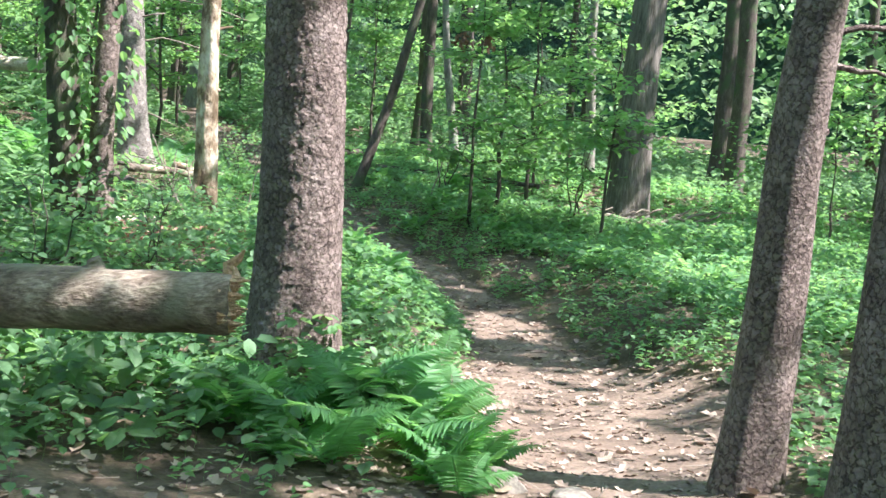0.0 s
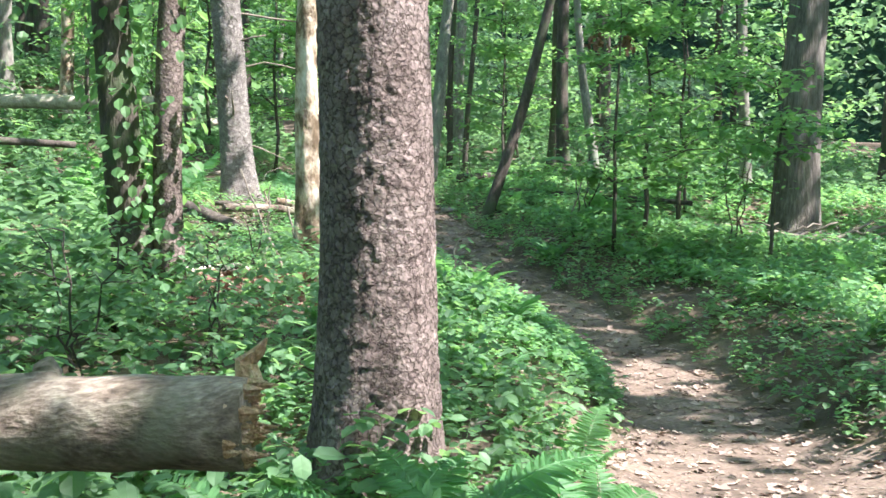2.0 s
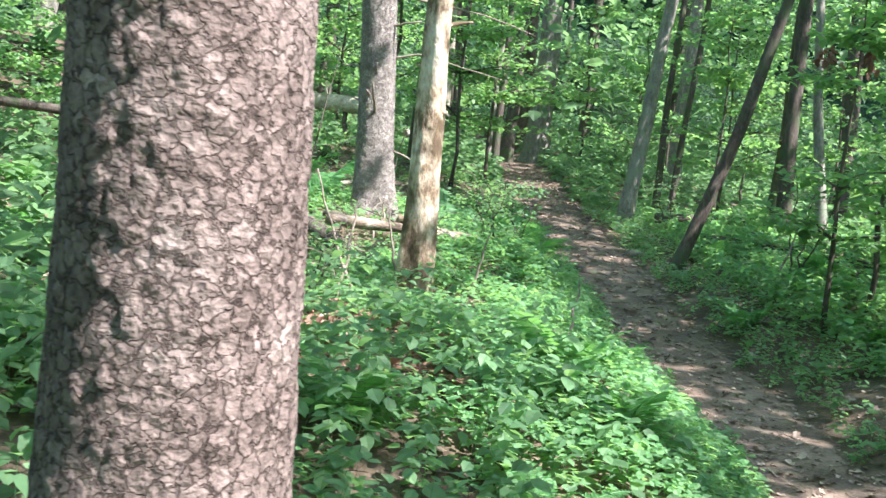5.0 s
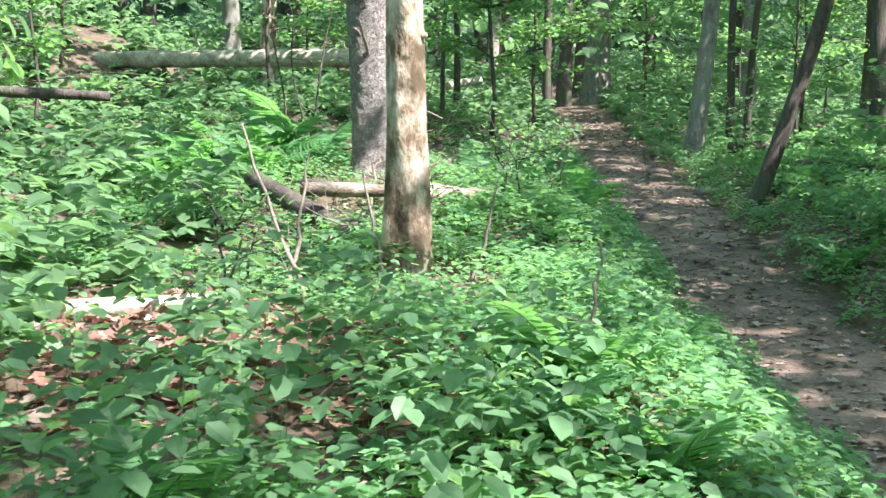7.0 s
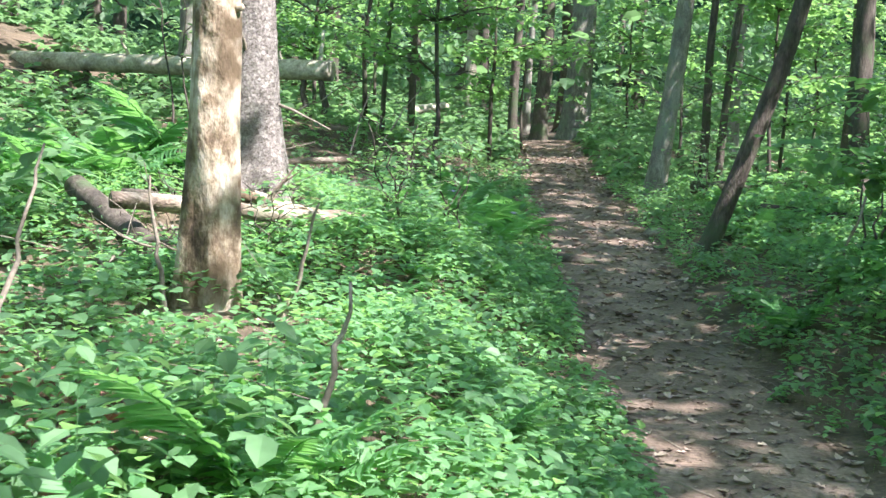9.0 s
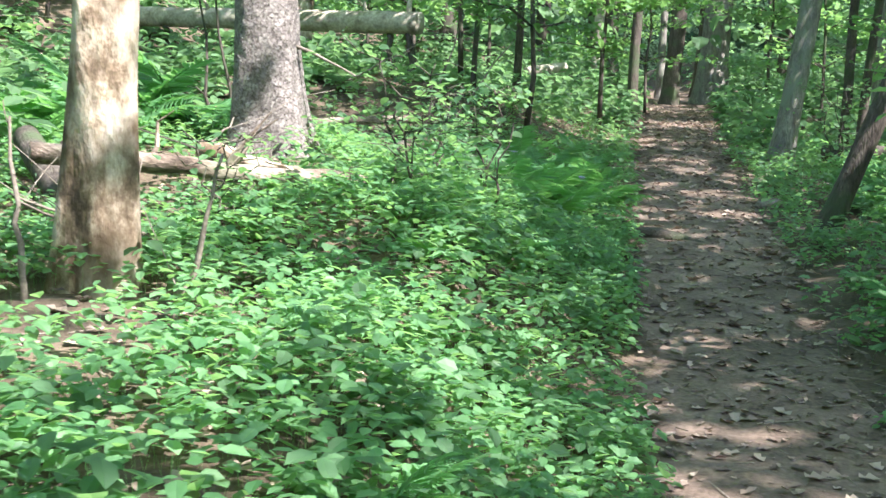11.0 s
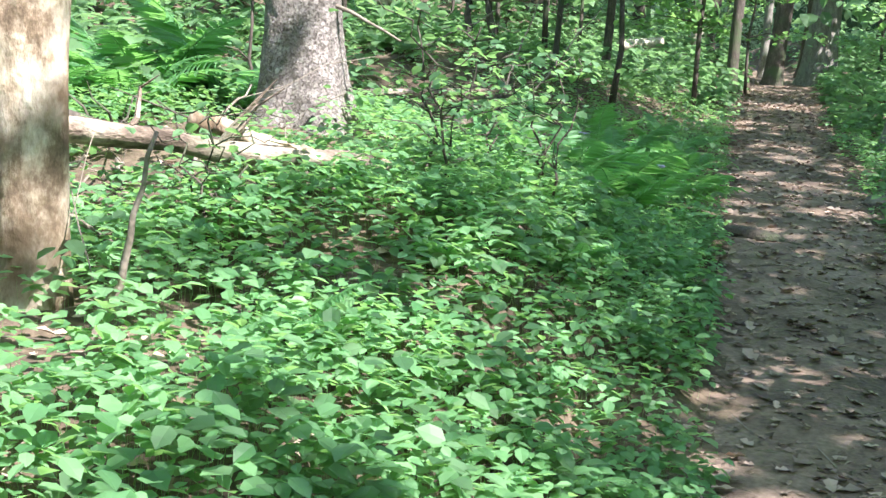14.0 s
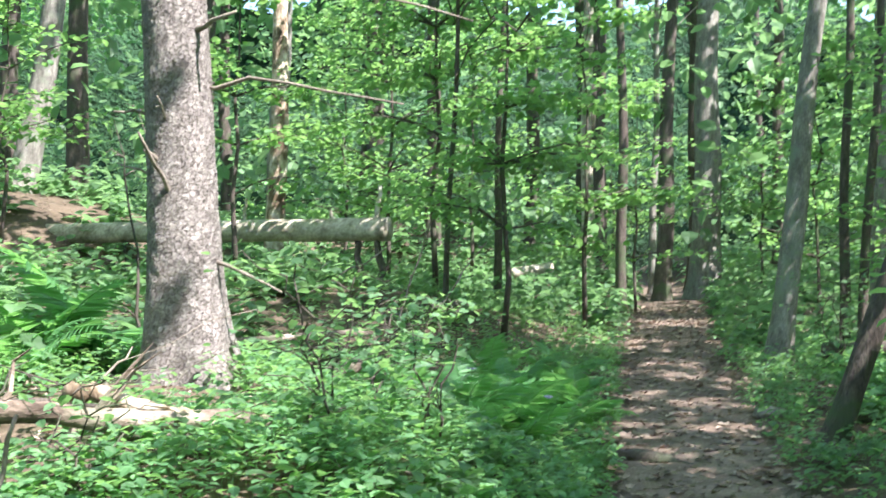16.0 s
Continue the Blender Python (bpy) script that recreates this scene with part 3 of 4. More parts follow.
# ---- saplings and shrubs ----
def sapling(x, y, height, spread_r, leaves, seed, leaf=0.09, low=0.25, name="sapling", label="young maple sapling with bright green leaves", stems=1, mat=None):
    base = new(name)
    r = np.random.default_rng(seed)
    z0 = float(ground_z(x, y)) - 0.03
    twigs, P = [], []
    for s in range(stems):
        top = np.array([x + r.normal(0, 0.12 * height * (stems > 1) + 0.05), y + r.normal(0, 0.12 * height * (stems > 1) + 0.05), z0 + height])
        main = line((x + r.normal(0, 0.04), y + r.normal(0, 0.04), z0), top, 9, 0, 0.03, seed + s)
        twigs.append(tube(main, np.linspace(0.007 * height + 0.004, 0.003, 9), 5, 0.1, seed))
        nb = int(7 + leaves / (90 * stems))
        for b in range(nb):
            t = r.uniform(low, 1.0)
            a = main[min(8, int(t * 8.99))]
            ang = r.uniform(0, 6.3)
            ln_ = spread_r * (1.15 - 0.6 * t) * r.uniform(0.5, 1.1)
            e = a + np.array([math.cos(ang) * ln_, math.sin(ang) * ln_, r.uniform(-0.05, 0.35) * ln_])
            br = line(a, e, 5, -0.08 * ln_, 0.02, seed + b)
            twigs.append(tube(br, np.linspace(0.0025 * height + 0.002, 0.0015, 5), 4, 0.0, b))
            m = max(4, int(leaves / (nb * stems)))
            u = r.uniform(0.2, 1.05, m)
            q = a + (e - a) * u[:, None] + r.normal(0, 1, (m, 3)) * np.array([0.14, 0.14, 0.05]) * (0.5 + spread_r * 0.4)
            P.append(q)
    P = np.concatenate(P)
    n = len(P)
    tagged(part("branchwork", *join(twigs), M_DARK, base, smooth=True), kind="stuff")
    part("foliage", *scatter(LEAF_V, LEAF_F, P, r.uniform(0, 6.3, n), r.normal(-0.15, 0.3, n), r.normal(0, 0.3, n), leaf * r.uniform(0.6, 1.25, n)), mat or M_BRUSH, base)
    return tagged(base, label, "sapling" if name == "sapling" else "shrub")


SAPS = [(1.66, -3.66, 3.6, 1.1, 900), (2.59, -2.61, 4.2, 1.3, 1100), (2.96, -5.03, 3.2, 1.1, 700), (3.59, -1.61, 4.6, 1.5, 1200), (4.60, 0.18, 3.6, 1.4, 1000),
        (-1.07, 4.54, 4.8, 1.5, 1600), (-1.93, 6.60, 5.4, 1.8, 1800), (-0.17, 7.27, 4.6, 1.3, 1200), (-2.84, 8.69, 5.0, 1.8, 1500), (-4.04, 5.39, 4.4, 1.5, 1000),
        (3.11, 4.57, 3.8, 1.4, 1100), (4.18, 7.48, 4.4, 1.6, 1300), (3.26, 10.47, 4.2, 1.5, 1200), (5.69, 6.08, 4.0, 1.7, 1300), (-6.20, 1.40, 3.2, 1.4, 800),
        (-7.19, 6.04, 3.6, 1.5, 900), (-6.40, -3.60, 2.6, 1.1, 700), (-5.90, -7.20, 2.6, 1.1, 600), (7.37, 2.02, 3.6, 1.7, 1200), (8.68, -1.63, 3.2, 1.6, 1000), (7.31, -4.05, 2.6, 1.3, 800),
        (0.80, 12.41, 3.8, 1.2, 900), (-2.10, 13.65, 4.8, 1.8, 1400), (-4.23, 12.21, 4.4, 1.8, 1200), (6.12, 11.87, 4.6, 2.0, 1400), (0.69, 22.22, 4, 1.6, 900), (3.54, 17.16, 4.6, 1.7, 1200), (5.33, 15.39, 4.4, 1.8, 1200), (-9.60, -6.20, 3.0, 1.4, 700)]
for k, (x, y, hgt, sp, lv) in enumerate(SAPS):
    sapling(x, y, hgt, sp, int(lv * 1.7), 300 + k, leaf=0.105)
for k, (x, y, hgt, sp, lv) in enumerate([(-1.35, -3.00, 0.75, 0.4, 260), (-1.00, -2.37, 0.7, 0.4, 260), (-2.00, -4.00, 0.45, 0.35, 120), (-1.40, -1.84, 0.6, 0.4, 180), (3.20, -3.67, 1.5, 0.6, 260), (2.41, -0.99, 1.4, 0.5, 220), (-4.30, -10.40, 0.8, 0.4, 160), (-5.20, -11.20, 0.9, 0.5, 160), (-3.50, -10.00, 0.7, 0.35, 120), (-4.90, -9.00, 1.1, 0.5, 180), (2.08, 3.27, 0.9, 0.5, 200), (-3.20, 0.30, 1.9, 0.3, 60), (-2.90, -6.90, 0.6, 0.3, 60)]):
    sapling(x, y, hgt, sp, lv, 400 + k, leaf=0.055, name="shrub", label="low leafy shrub with small dull green leaves", stems=3, low=0.3, mat=M_WEED)

# a few withered leaves still hanging on a sapling
r = np.random.default_rng(5)
p = np.array([1.39, -3.73, 2.60]) + r.normal(0, 1, (26, 3)) * np.array([0.06, 0.06, 0.05])
p = np.concatenate([p, p + np.array([0.42, 0.15, 0.0])])
tagged(part("withered_leaves", *scatter(CURL_V, CURL_F, p, r.uniform(0, 6, 52), r.normal(-1, 0.5, 52), r.normal(0, 0.5, 52), 0.09), M_RUST), "rust brown withered leaves hanging on a sapling", "leaves", kind="stuff")


# ---- logs and branches ----
def broken_log(name, label, a, b, ra, rb, mat, ends=(True, False), seed=0, sag=0.0, knots=(), sides=26, n=40):
    base = new(name)
    pts = line(a, b, n, sag, 0.0, seed)
    V, F = tube(pts, np.linspace(ra, rb, n), sides, 0.035, seed)
    part("body", V, F, mat, base, smooth=True)
    d = np.array(b, float) - np.array(a, float)
    d /= np.linalg.norm(d)
    r = np.random.default_rng(seed)
    side = np.cross(d, (0, 0, 1))
    side /= np.linalg.norm(side)
    up = np.cross(side, d)
    for end, sign, rad, on in ((pts[0], -1, ra, ends[0]), (pts[-1], 1, rb, ends[1])):
        if on:
            bits = []
            for s in range(60):
                ang, q = r.uniform(0, 6.3), rad * math.sqrt(r.uniform(0.05, 0.93))
                st = end + (side * math.cos(ang) + up * math.sin(ang)) * q - d * sign * 0.04
                bits.append(tube(line(st, st + d * sign * (0.03 + r.uniform(0.0, 0.09) * (0.2 + q / rad)), 3), [rad * 0.15, rad * 0.11, rad * 0.015], 5, 0.2, s))
            tagged(part("splintered_end", *join(bits), M_SPLIT, base, "fresh orange splintered wood"), kind="stuff")
    for k, (u, ang, ln_, th_) in enumerate(knots):
        q = pts[int(u * (n - 1))]
        w = side * math.cos(radians(ang)) + up * math.sin(radians(ang))
        part("knot", *tube(line(q + w * (ra * 0.6), q + w * (ra * 0.9 + ln_) + d * 0.2 * ln_, 5, 0, 0.01, k), np.linspace(th_ * 1.3, th_ * 0.6, 5), 9, 0.15, k), mat, base, smooth=True)
    return tagged(base, label, "log")


near_log = broken_log("fallen_log", "fallen weathered log with splintered orange broken end", (-3.81, -13.30, 0.75), (-6.45, -12.35, 0.70), 0.13, 0.15, M_LOG, knots=[(0.22, 80, 0.05, 0.05), (0.42, 150, 0.03, 0.04), (0.5, 60, 0.04, 0.03)], seed=3)
part("splinter", *tube(line((-3.81, -13.24, 0.82), (-3.75, -13.26, 0.98), 5, 0, 0.01, 2), [0.04, 0.04, 0.032, 0.02, 0.004], 7, 0.2, 2), M_SPLIT, near_log, "upright splinter of fresh orange wood")
part("support_stub", *tube(line((-5.20, -12.86, 0.55), (-5.25, -12.85, 0.00), 5, 0, 0.01, 4), np.linspace(0.06, 0.045, 5), 9, 0.15, 4), M_LOG, near_log, smooth=True)
pale = broken_log("fallen_log", "long bleached fallen trunk propped above the undergrowth", (-2.37, 5.40, 1.97), (-8.85, 7.59, 2.03), 0.135, 0.12, M_PALE, ends=(False, False), seed=5, knots=[(0.03, 60, 0.5, 0.03), (0.12, 100, 0.12, 0.025), (0.3, 70, 0.3, 0.02), (0.45, 110, 0.25, 0.02)])
for k, (x, y) in enumerate([(-2.52, 5.44), (-2.76, 5.53), (-5.83, 6.56)]):
    part("prop_branch", *tube(line((x, y, 1.92), (x + 0.12, y - 0.15, float(ground_z(x, y)) - 0.05), 6, 0, 0.02, k), np.linspace(0.035, 0.05, 6), 7, 0.15, k), M_DARK, pale, smooth=True)
broken_log("rotting_log", "grey rotting log lying on the slope", (-7.60, -3.40, 1.55), (-4.30, -3.20, 1.37), 0.06, 0.035, M_DARK, ends=(False, False), seed=7)
broken_log("rotting_log", "thin grey log lying behind saplings", (2.26, 1.93, 0.60), (4.57, -0.06, 0.49), 0.05, 0.04, M_DARK, ends=(False, False), seed=8, sides=10)
broken_log("rotting_log", "dark stump piece half hidden in ferns", (-1.95, -0.55, 0.55), (-1.75, -0.05, 0.73), 0.055, 0.05, M_LOG, ends=(False, False), seed=9, sides=12, n=10)
broken_log("pale_log", "short pale log piece at the path edge", (-1.34, 12.56, 1.67), (-0.68, 13.10, 1.80), 0.09, 0.09, M_PALE, ends=(False, False), seed=10, sides=12, n=10)
broken_log("pale_log", "pale fallen log crossing behind the spruce", (-1.92, 2.30, 0.90), (-4.00, 1.40, 0.73), 0.035, 0.04, M_LOG, ends=(False, False), seed=12, sides=12, n=12)
broken_log("fallen_log", "brown log lying on the floor behind trees", (2.02, 3.66, 0.72), (3.59, 3.86, 0.79), 0.08, 0.07, M_DARK, ends=(False, False), seed=13, sides=12, n=12)
broken_log("rotting_log", "sunlit log lying on leaf litter by snag", (-4.10, -6.90, 0.41), (-2.95, -6.60, 0.41), 0.045, 0.05, M_PALE, ends=(False, False), seed=14, sides=12, n=12)
broken_log("rotting_log", "dark rotting log leaning down beside snag", (-3.30, -3.10, 0.77), (-2.40, -4.40, 0.39), 0.07, 0.08, M_DARK, ends=(False, False), seed=15, sides=14, n=14)


def branch(name, label, a, b, ra, rb, mat=None, seed=0, twigs=0, jitter=0.02):
    base = new(name)
    pts = line(a, b, 10, 0, jitter, seed)
    part("stem", *tube(pts, np.linspace(ra, rb, 10), 8, 0.12, seed), mat or M_TWIG, base, smooth=True)
    r = np.random.default_rng(seed)
    for k in range(twigs):
        q = pts[r.integers(2, 9)]
        e = q + np.array([r.normal(0, 0.25), r.normal(0, 0.25), r.uniform(0.02, 0.3)])
        part("twig", *tube(line(q, e, 4, 0, 0.02, k), np.linspace(rb * 0.5, 0.002, 4), 4, 0, k), mat or M_TWIG, base)
    return tagged(base, label, "branch")


branch("fallen_branch", "thick bare grey branch lying on the slope", (-2.85, -4.05, 0.75), (-1.50, -3.40, 0.65), 0.05, 0.035, M_LOG, 1, 3)
branch("fallen_branch", "reddish broken branch lying across another", (-2.25, -3.60, 0.79), (-1.70, -3.50, 0.65), 0.04, 0.028, M_BARE, 2, 1)
branch("fallen_branch", "thin dark branch among sticks by snag", (-2.90, -3.60, 0.77), (-1.95, -3.20, 0.67), 0.025, 0.015, M_DARK, 3, 4)
for k in range(12):
    r = np.random.default_rng(600 + k)
    x, y, an, ln_ = r.uniform(-3.2, -1.7), r.uniform(-4.4, -2.9), r.uniform(0, 6.3), r.uniform(0.4, 1.0)
    x2, y2 = x + math.cos(an) * ln_, y + math.sin(an) * ln_
    branch("dead_twig", "thin bare dead twig lying in the undergrowth", (x, y, float(ground_z(x, y)) + 0.05), (x2, y2, float(ground_z(x2, y2)) + r.uniform(0.05, 0.35)), 0.013, 0.004, None, 600 + k, 3)
for k in range(16):
    r = np.random.default_rng(640 + k)
    x, y, an, ln_ = r.uniform(3.6, 6.0), r.uniform(-3.0, -1.4), r.uniform(-0.5, 0.6), r.uniform(0.8, 1.8)
    x2, y2 = x + math.cos(an) * ln_, y + math.sin(an) * ln_ * 0.5
    branch("fallen_branch", "grey dead branch heaped at the foot of oak", (x, y, float(ground_z(x, y)) + 0.16), (x2, y2, float(ground_z(x2, y2)) + r.uniform(0.2, 0.55)), 0.035, 0.012, None, 640 + k, 2)
for k, (x, y, dx, dy, up) in enumerate([(-2.60, -6.50, -0.35, 0.3, 0.9), (-2.75, -6.20, 0.1, 0.3, 0.75), (-1.80, -5.30, 0.15, 0.0, 0.55), (-2.30, -5.30, -0.1, 0.1, 0.6), (-1.79, 3.80, 0.6, 0.5, 0.9), (-2.02, 3.42, 0.3, 0.8, 1.2), (-3.20, 3.71, 1.2, 0.5, 0.7), (-1.50, -7.60, 0.1, 0.2, 0.5), (1.88, -1.67, 0.6, 0.4, 1.3)]):
    z = float(ground_z(x, y))
    branch("dead_twig", "pale bare stick leaning upright in the undergrowth", (x, y, z - 0.03), (x + dx, y + dy, z + up), 0.014, 0.005, M_TWIG, 700 + k, 1, 0.01)
branch("exposed_root", "dark tree root crossing the trodden path", (-0.2, -0.38, 0.2), (0.45, -0.58, 0.15), 0.085, 0.025, M_DARK, 21, 0, 0.012)
branch("exposed_root", "dark root lying at the edge of path", (-3.00, -14.35, 0.08), (-2.30, -14.85, 0.07), 0.05, 0.03, M_DARK, 22, 0, 0.012)


def stone(x, y, s, seed, label):
    bm = bmesh.new()
    bmesh.ops.create_icosphere(bm, subdivisions=3, radius=1)
    for v in bm.verts:
        k = 1 + 0.25 * noise.noise(v.co * 1.3 + Vector((seed, 0, 0))) + 0.08 * noise.noise(v.co * 4 + Vector((seed, 3, 0)))
        v.co = Vector((v.co.x * s * k, v.co.y * s * 0.8 * k, v.co.z * s * 0.5 * k))
    me = bpy.data.meshes.new("stone")
    bm.to_mesh(me)
    bm.free()
    me.materials.append(M_STONE)
    me.polygons.foreach_set("use_smooth", [True] * len(me.polygons))
    ob = new("stone", me)
    ob.location = (x, y, float(ground_z(x, y)) + 0.01)
    ob.rotation_euler = (0, 0, seed)
    return tagged(ob, label, "stone")


stone(-2.62, -13.55, 0.17, 1, "low rounded stone set in the earth path")
stone(-2.38, -13.85, 0.12, 2, "flat grey stone set in the earth path")
stone(1.14, 1.26, 0.13, 3, "pale grey stone beside a slender trunk")
stone(-2.95, -14.10, 0.12, 4, "flat brown stone at the path edge")


# ---- ferns ----
def frond(length, seed, pairs=24):
    r = np.random.default_rng(seed)
    t = np.linspace(0, 1, 12)
    pts = np.stack([0 * t, length * (0.86 * t), length * (0.62 * t - 0.42 * t ** 2.2)], -1)
    pieces = [tube(pts, np.linspace(0.006, 0.0015, 12), 4, 0, 0, False)]
    u = np.linspace(0.12, 0.99, pairs)
    w = length * 0.27 * np.sin(np.pi * np.clip(u * 0.88 + 0.1, 0, 1)) ** 0.75 * (1.12 - 0.55 * u)
    P = np.stack([np.interp(u, t, pts[:, i]) for i in range(3)], -1)
    tv = np.array([(0, 0, 0), (0.09, 0.12, 0.01), (0.1, 0.45, 0.02), (0.05, 0.8, 0), (0, 1, -0.06), (-0.05, 0.8, 0), (-0.1, 0.45, 0.02), (-0.09, 0.12, 0.01), (0, 0.45, -0.01)])
    tf = np.array([(0, 1, 2, 8), (8, 2, 3, 4), (8, 4, 5, 6), (0, 8, 6, 7)])
    for side in (-1, 1):
        pieces.append(scatter(tv, tf, P, np.full(pairs, -side * 1.2) + r.normal(0, 0.06, pairs), np.full(pairs, -0.12) + r.normal(0, 0.1, pairs), np.full(pairs, side * 0.25), w))
    return join(pieces)


FRONDS = [mesh_of("frond", *frond(L, k), M_FERN) for k, L in enumerate((0.75, 0.62, 0.5))]


def fern(x, y, size, seed, label="green fern with arching feathery fronds", count=9):
    base = new("fern")
    base.location = (x, y, float(ground_z(x, y)) - 0.02)
    r = np.random.default_rng(seed)
    for k in range(count):
        ob = new("frond", FRONDS[int(r.integers(0, 3))])
        ob.parent = base
        s = size * r.uniform(0.72, 1.12)
        ob.matrix_basis = Matrix.Translation((r.normal(0, 0.03), r.normal(0, 0.03), 0)) @ pose(0, 0, 0, r.uniform(2, 34), r.normal(0, 8), 360 * k / count + r.normal(0, 18)) @ Matrix.Scale(s, 4)
    return tagged(base, label, "fern")


FERNS = [(-3.28, -12.85, 1.08), (-2.98, -13.15, 0.96), (-2.68, -12.85, 0.96), (-3.13, -12.75, 1.00), (-2.83, -13.45, 0.80), (-3.38, -13.40, 0.80), (-2.53, -13.20, 0.72), (-3.58, -12.80, 0.88), (-3.53, -13.25, 0.64), (-2.48, -12.55, 0.72), (-2.88, -13.70, 0.64), (-2.33, -12.30, 0.64), (-2.08, -11.50, 0.56), (-2.73, -12.50, 0.72),
         (-3.40, -1.75, 1.35), (-3.45, -1.30, 1.6), (-3.75, -2.10, 1.3), (-3.85, -1.50, 1.5), (-3.10, -0.90, 1.7), (-4.20, -1.90, 1.3), (-3.65, -1.00, 1.5),
         (-1.06, 0.24, 1.25), (-0.81, -0.28, 1.2), (-1.45, 0.30, 1.25), (-0.52, 0.70, 1.15), (-0.65, -0.79, 1.0), (-0.82, 1.22, 1.2), (-0.41, 0.29, 1.0), (-0.28, 1.68, 0.9), (-1.50, -0.60, 0.9), (-0.95, -1.27, 0.8), (-0.45, 2.49, 0.9), (-1.00, 2.04, 0.9),
         (-1.38, -4.94, 0.7), (-1.19, -3.96, 0.55), (-0.83, -3.29, 0.55), (-1.55, -7.90, 0.9), (-1.33, -8.60, 0.8), (-1.95, -9.90, 0.7), (-2.70, -9.40, 0.7), (-0.96, -6.56, 0.6), (2.27, -1.99, 0.9), (2.93, -0.41, 0.9), (1.98, -3.91, 0.8), (1.20, -2.96, 0.7), (-5.00, -5.20, 0.9), (-5.60, -2.80, 0.9), (-4.40, -0.40, 0.9), (1.96, 0.97, 0.8), (3.24, -6.31, 0.8), (-1.75, -8.40, 0.8)]
for k, (x, y, s) in enumerate(FERNS):
    fern(x, y, s, 800 + k)


# ---- undergrowth, litter and far woods (beyond counting) ----
def field(n, x0, x1, y0, y1, seed):
    r = np.random.default_rng(seed)
    return r.uniform(x0, x1, n), r.uniform(y0, y1, n), r


def bare(x, y):
    """How open the leaf litter lies: 1 on bare patches."""
    m = np.clip(wobble(x, y, 11, 0.9) * 1.6 - 0.35, 0, 1)
    for a, b, s in ((-2.95, -7.60, 1.15), (-4.30, -14.40, 1.25), (-2.10, -5.50, 0.55), (-1.55, -5.10, 0.35), (-2.15, -2.30, 0.4), (-2.90, -14.80, 0.9), (-3.60, -6.40, 0.7), (-1.35, -4.20, 0.3), (-3.30, -13.30, 0.75), (-4.60, -15.20, 1.0), (-2.50, -2.00, 0.8), (-3.50, -1.70, 0.6), (-3.10, -8.30, 1.3), (-3.60, -6.70, 1.5), (-2.60, -3.30, 0.7), (-0.88, 0.53, 0.8), (-5.20, -5.00, 0.9), (-3.40, -4.60, 0.8)):
        m = np.maximum(m, np.exp(-((x - a) ** 2 + (y - b) ** 2) / s ** 2) * 1.1)
    return m


def herbs(name, label, x, y, r, leaf, height, whorl, mat, droop=0.12, tiers=1):
    n = len(x)
    z = ground_z(x, y)
    hh = height * r.uniform(0.5, 1.3, n)
    stem = scatter(STEM_V * np.array([0.006, 0.006, 1.0]), STEM_F, np.stack([x, y, z - 0.02], -1), r.uniform(0, 6, n), r.normal(0, 0.12, n), r.normal(0, 0.12, n), hh)
    pieces = [stem]
    for tier in range(tiers):
        k = np.repeat(np.arange(n), whorl)
        ang = np.tile(np.arange(whorl) * 2 * np.pi / whorl, n) + np.repeat(r.uniform(0, 6.3, n), whorl) + r.normal(0, 0.25, n * whorl)
        keep = r.random(n * whorl) < 0.9
        k, ang = k[keep], ang[keep]
        hz = hh[k] * (1 - 0.38 * tier) * r.uniform(0.88, 1.08, len(k))
        p = np.stack([x[k] - np.sin(ang) * 0.012, y[k] + np.cos(ang) * 0.012, z[k] + hz], -1) + r.normal(0, 0.012, (len(k), 3))
        pieces.append(scatter(LEAF_V, LEAF_F, p, ang, r.normal(-droop, 0.22, len(k)), r.normal(0, 0.22, len(k)), leaf * r.uniform(0.6, 1.25, len(k)) * (1 + 0.2 * tier)))
    V, F = join(pieces)
    return tagged(part(name, V, F, mat), label, "undergrowth", kind="stuff")


# carpet of broad-leaved herbs beside the path
x, y, r = field(23000, -4.2, 0.7, -9.5, -0.5, 21)
k = (path_off(x, y) > 0.02) & (r.random(len(x)) > np.where(x > -1.7, 0.55, 0.98) * bare(x, y)) & (x < np.interp(y, PY, PX))
herbs("herb_carpet", "dense carpet of bright broad-leaved green herbs", x[k], y[k], r, 0.048, 0.16, 4, M_HERB, tiers=1)
# mixed weeds along the path
x, y, r = field(19000, -9, 5.5, -21, 8, 22)
po = path_off(x, y)
k = (po > 0.0) & (r.random(len(x)) > 1.0 * bare(x, y)) & (po < 5.5) & (r.random(len(x)) < np.clip(1.2 - po * 0.12, 0.3, 1))
herbs("weeds", "mixed green weeds growing along the path", x[k], y[k], r, 0.06, 0.2, 4, M_WEED, tiers=2)
# fine sprigs
x, y, r = field(8000, -5, 4, -16, 6, 23)
po = path_off(x, y)
k = (po > -0.05) & (po < 2.2) & (r.random(len(x)) > 1.0 * bare(x, y))
herbs("sprigs", "fine small-leaved green sprigs at the path edge", x[k], y[k], r, 0.038, 0.13, 5, M_HERB, tiers=2)
# tall weeds on the bank between path and large spruce, and behind the log
x, y, r = field(520, -5.8, -1.5, -12.8, -7.6, 24)
k = (path_off(x, y) > 0.25) & (np.hypot(x + 3.05, y + 11.72) > 0.5)
herbs("tall_weeds", "tall leafy green stems on the bank", x[k], y[k], r, 0.068, 0.4, 5, M_WEED, droop=0.25, tiers=3)
x, y, r = field(6500, 1.0, 10, -13, 5, 26)
k = path_off(x, y) > 0.7
herbs("tall_weeds", "tall sunlit green weeds in the hollow", x[k], y[k], r, 0.085, 0.22, 5, M_HERB, droop=0.2, tiers=2)
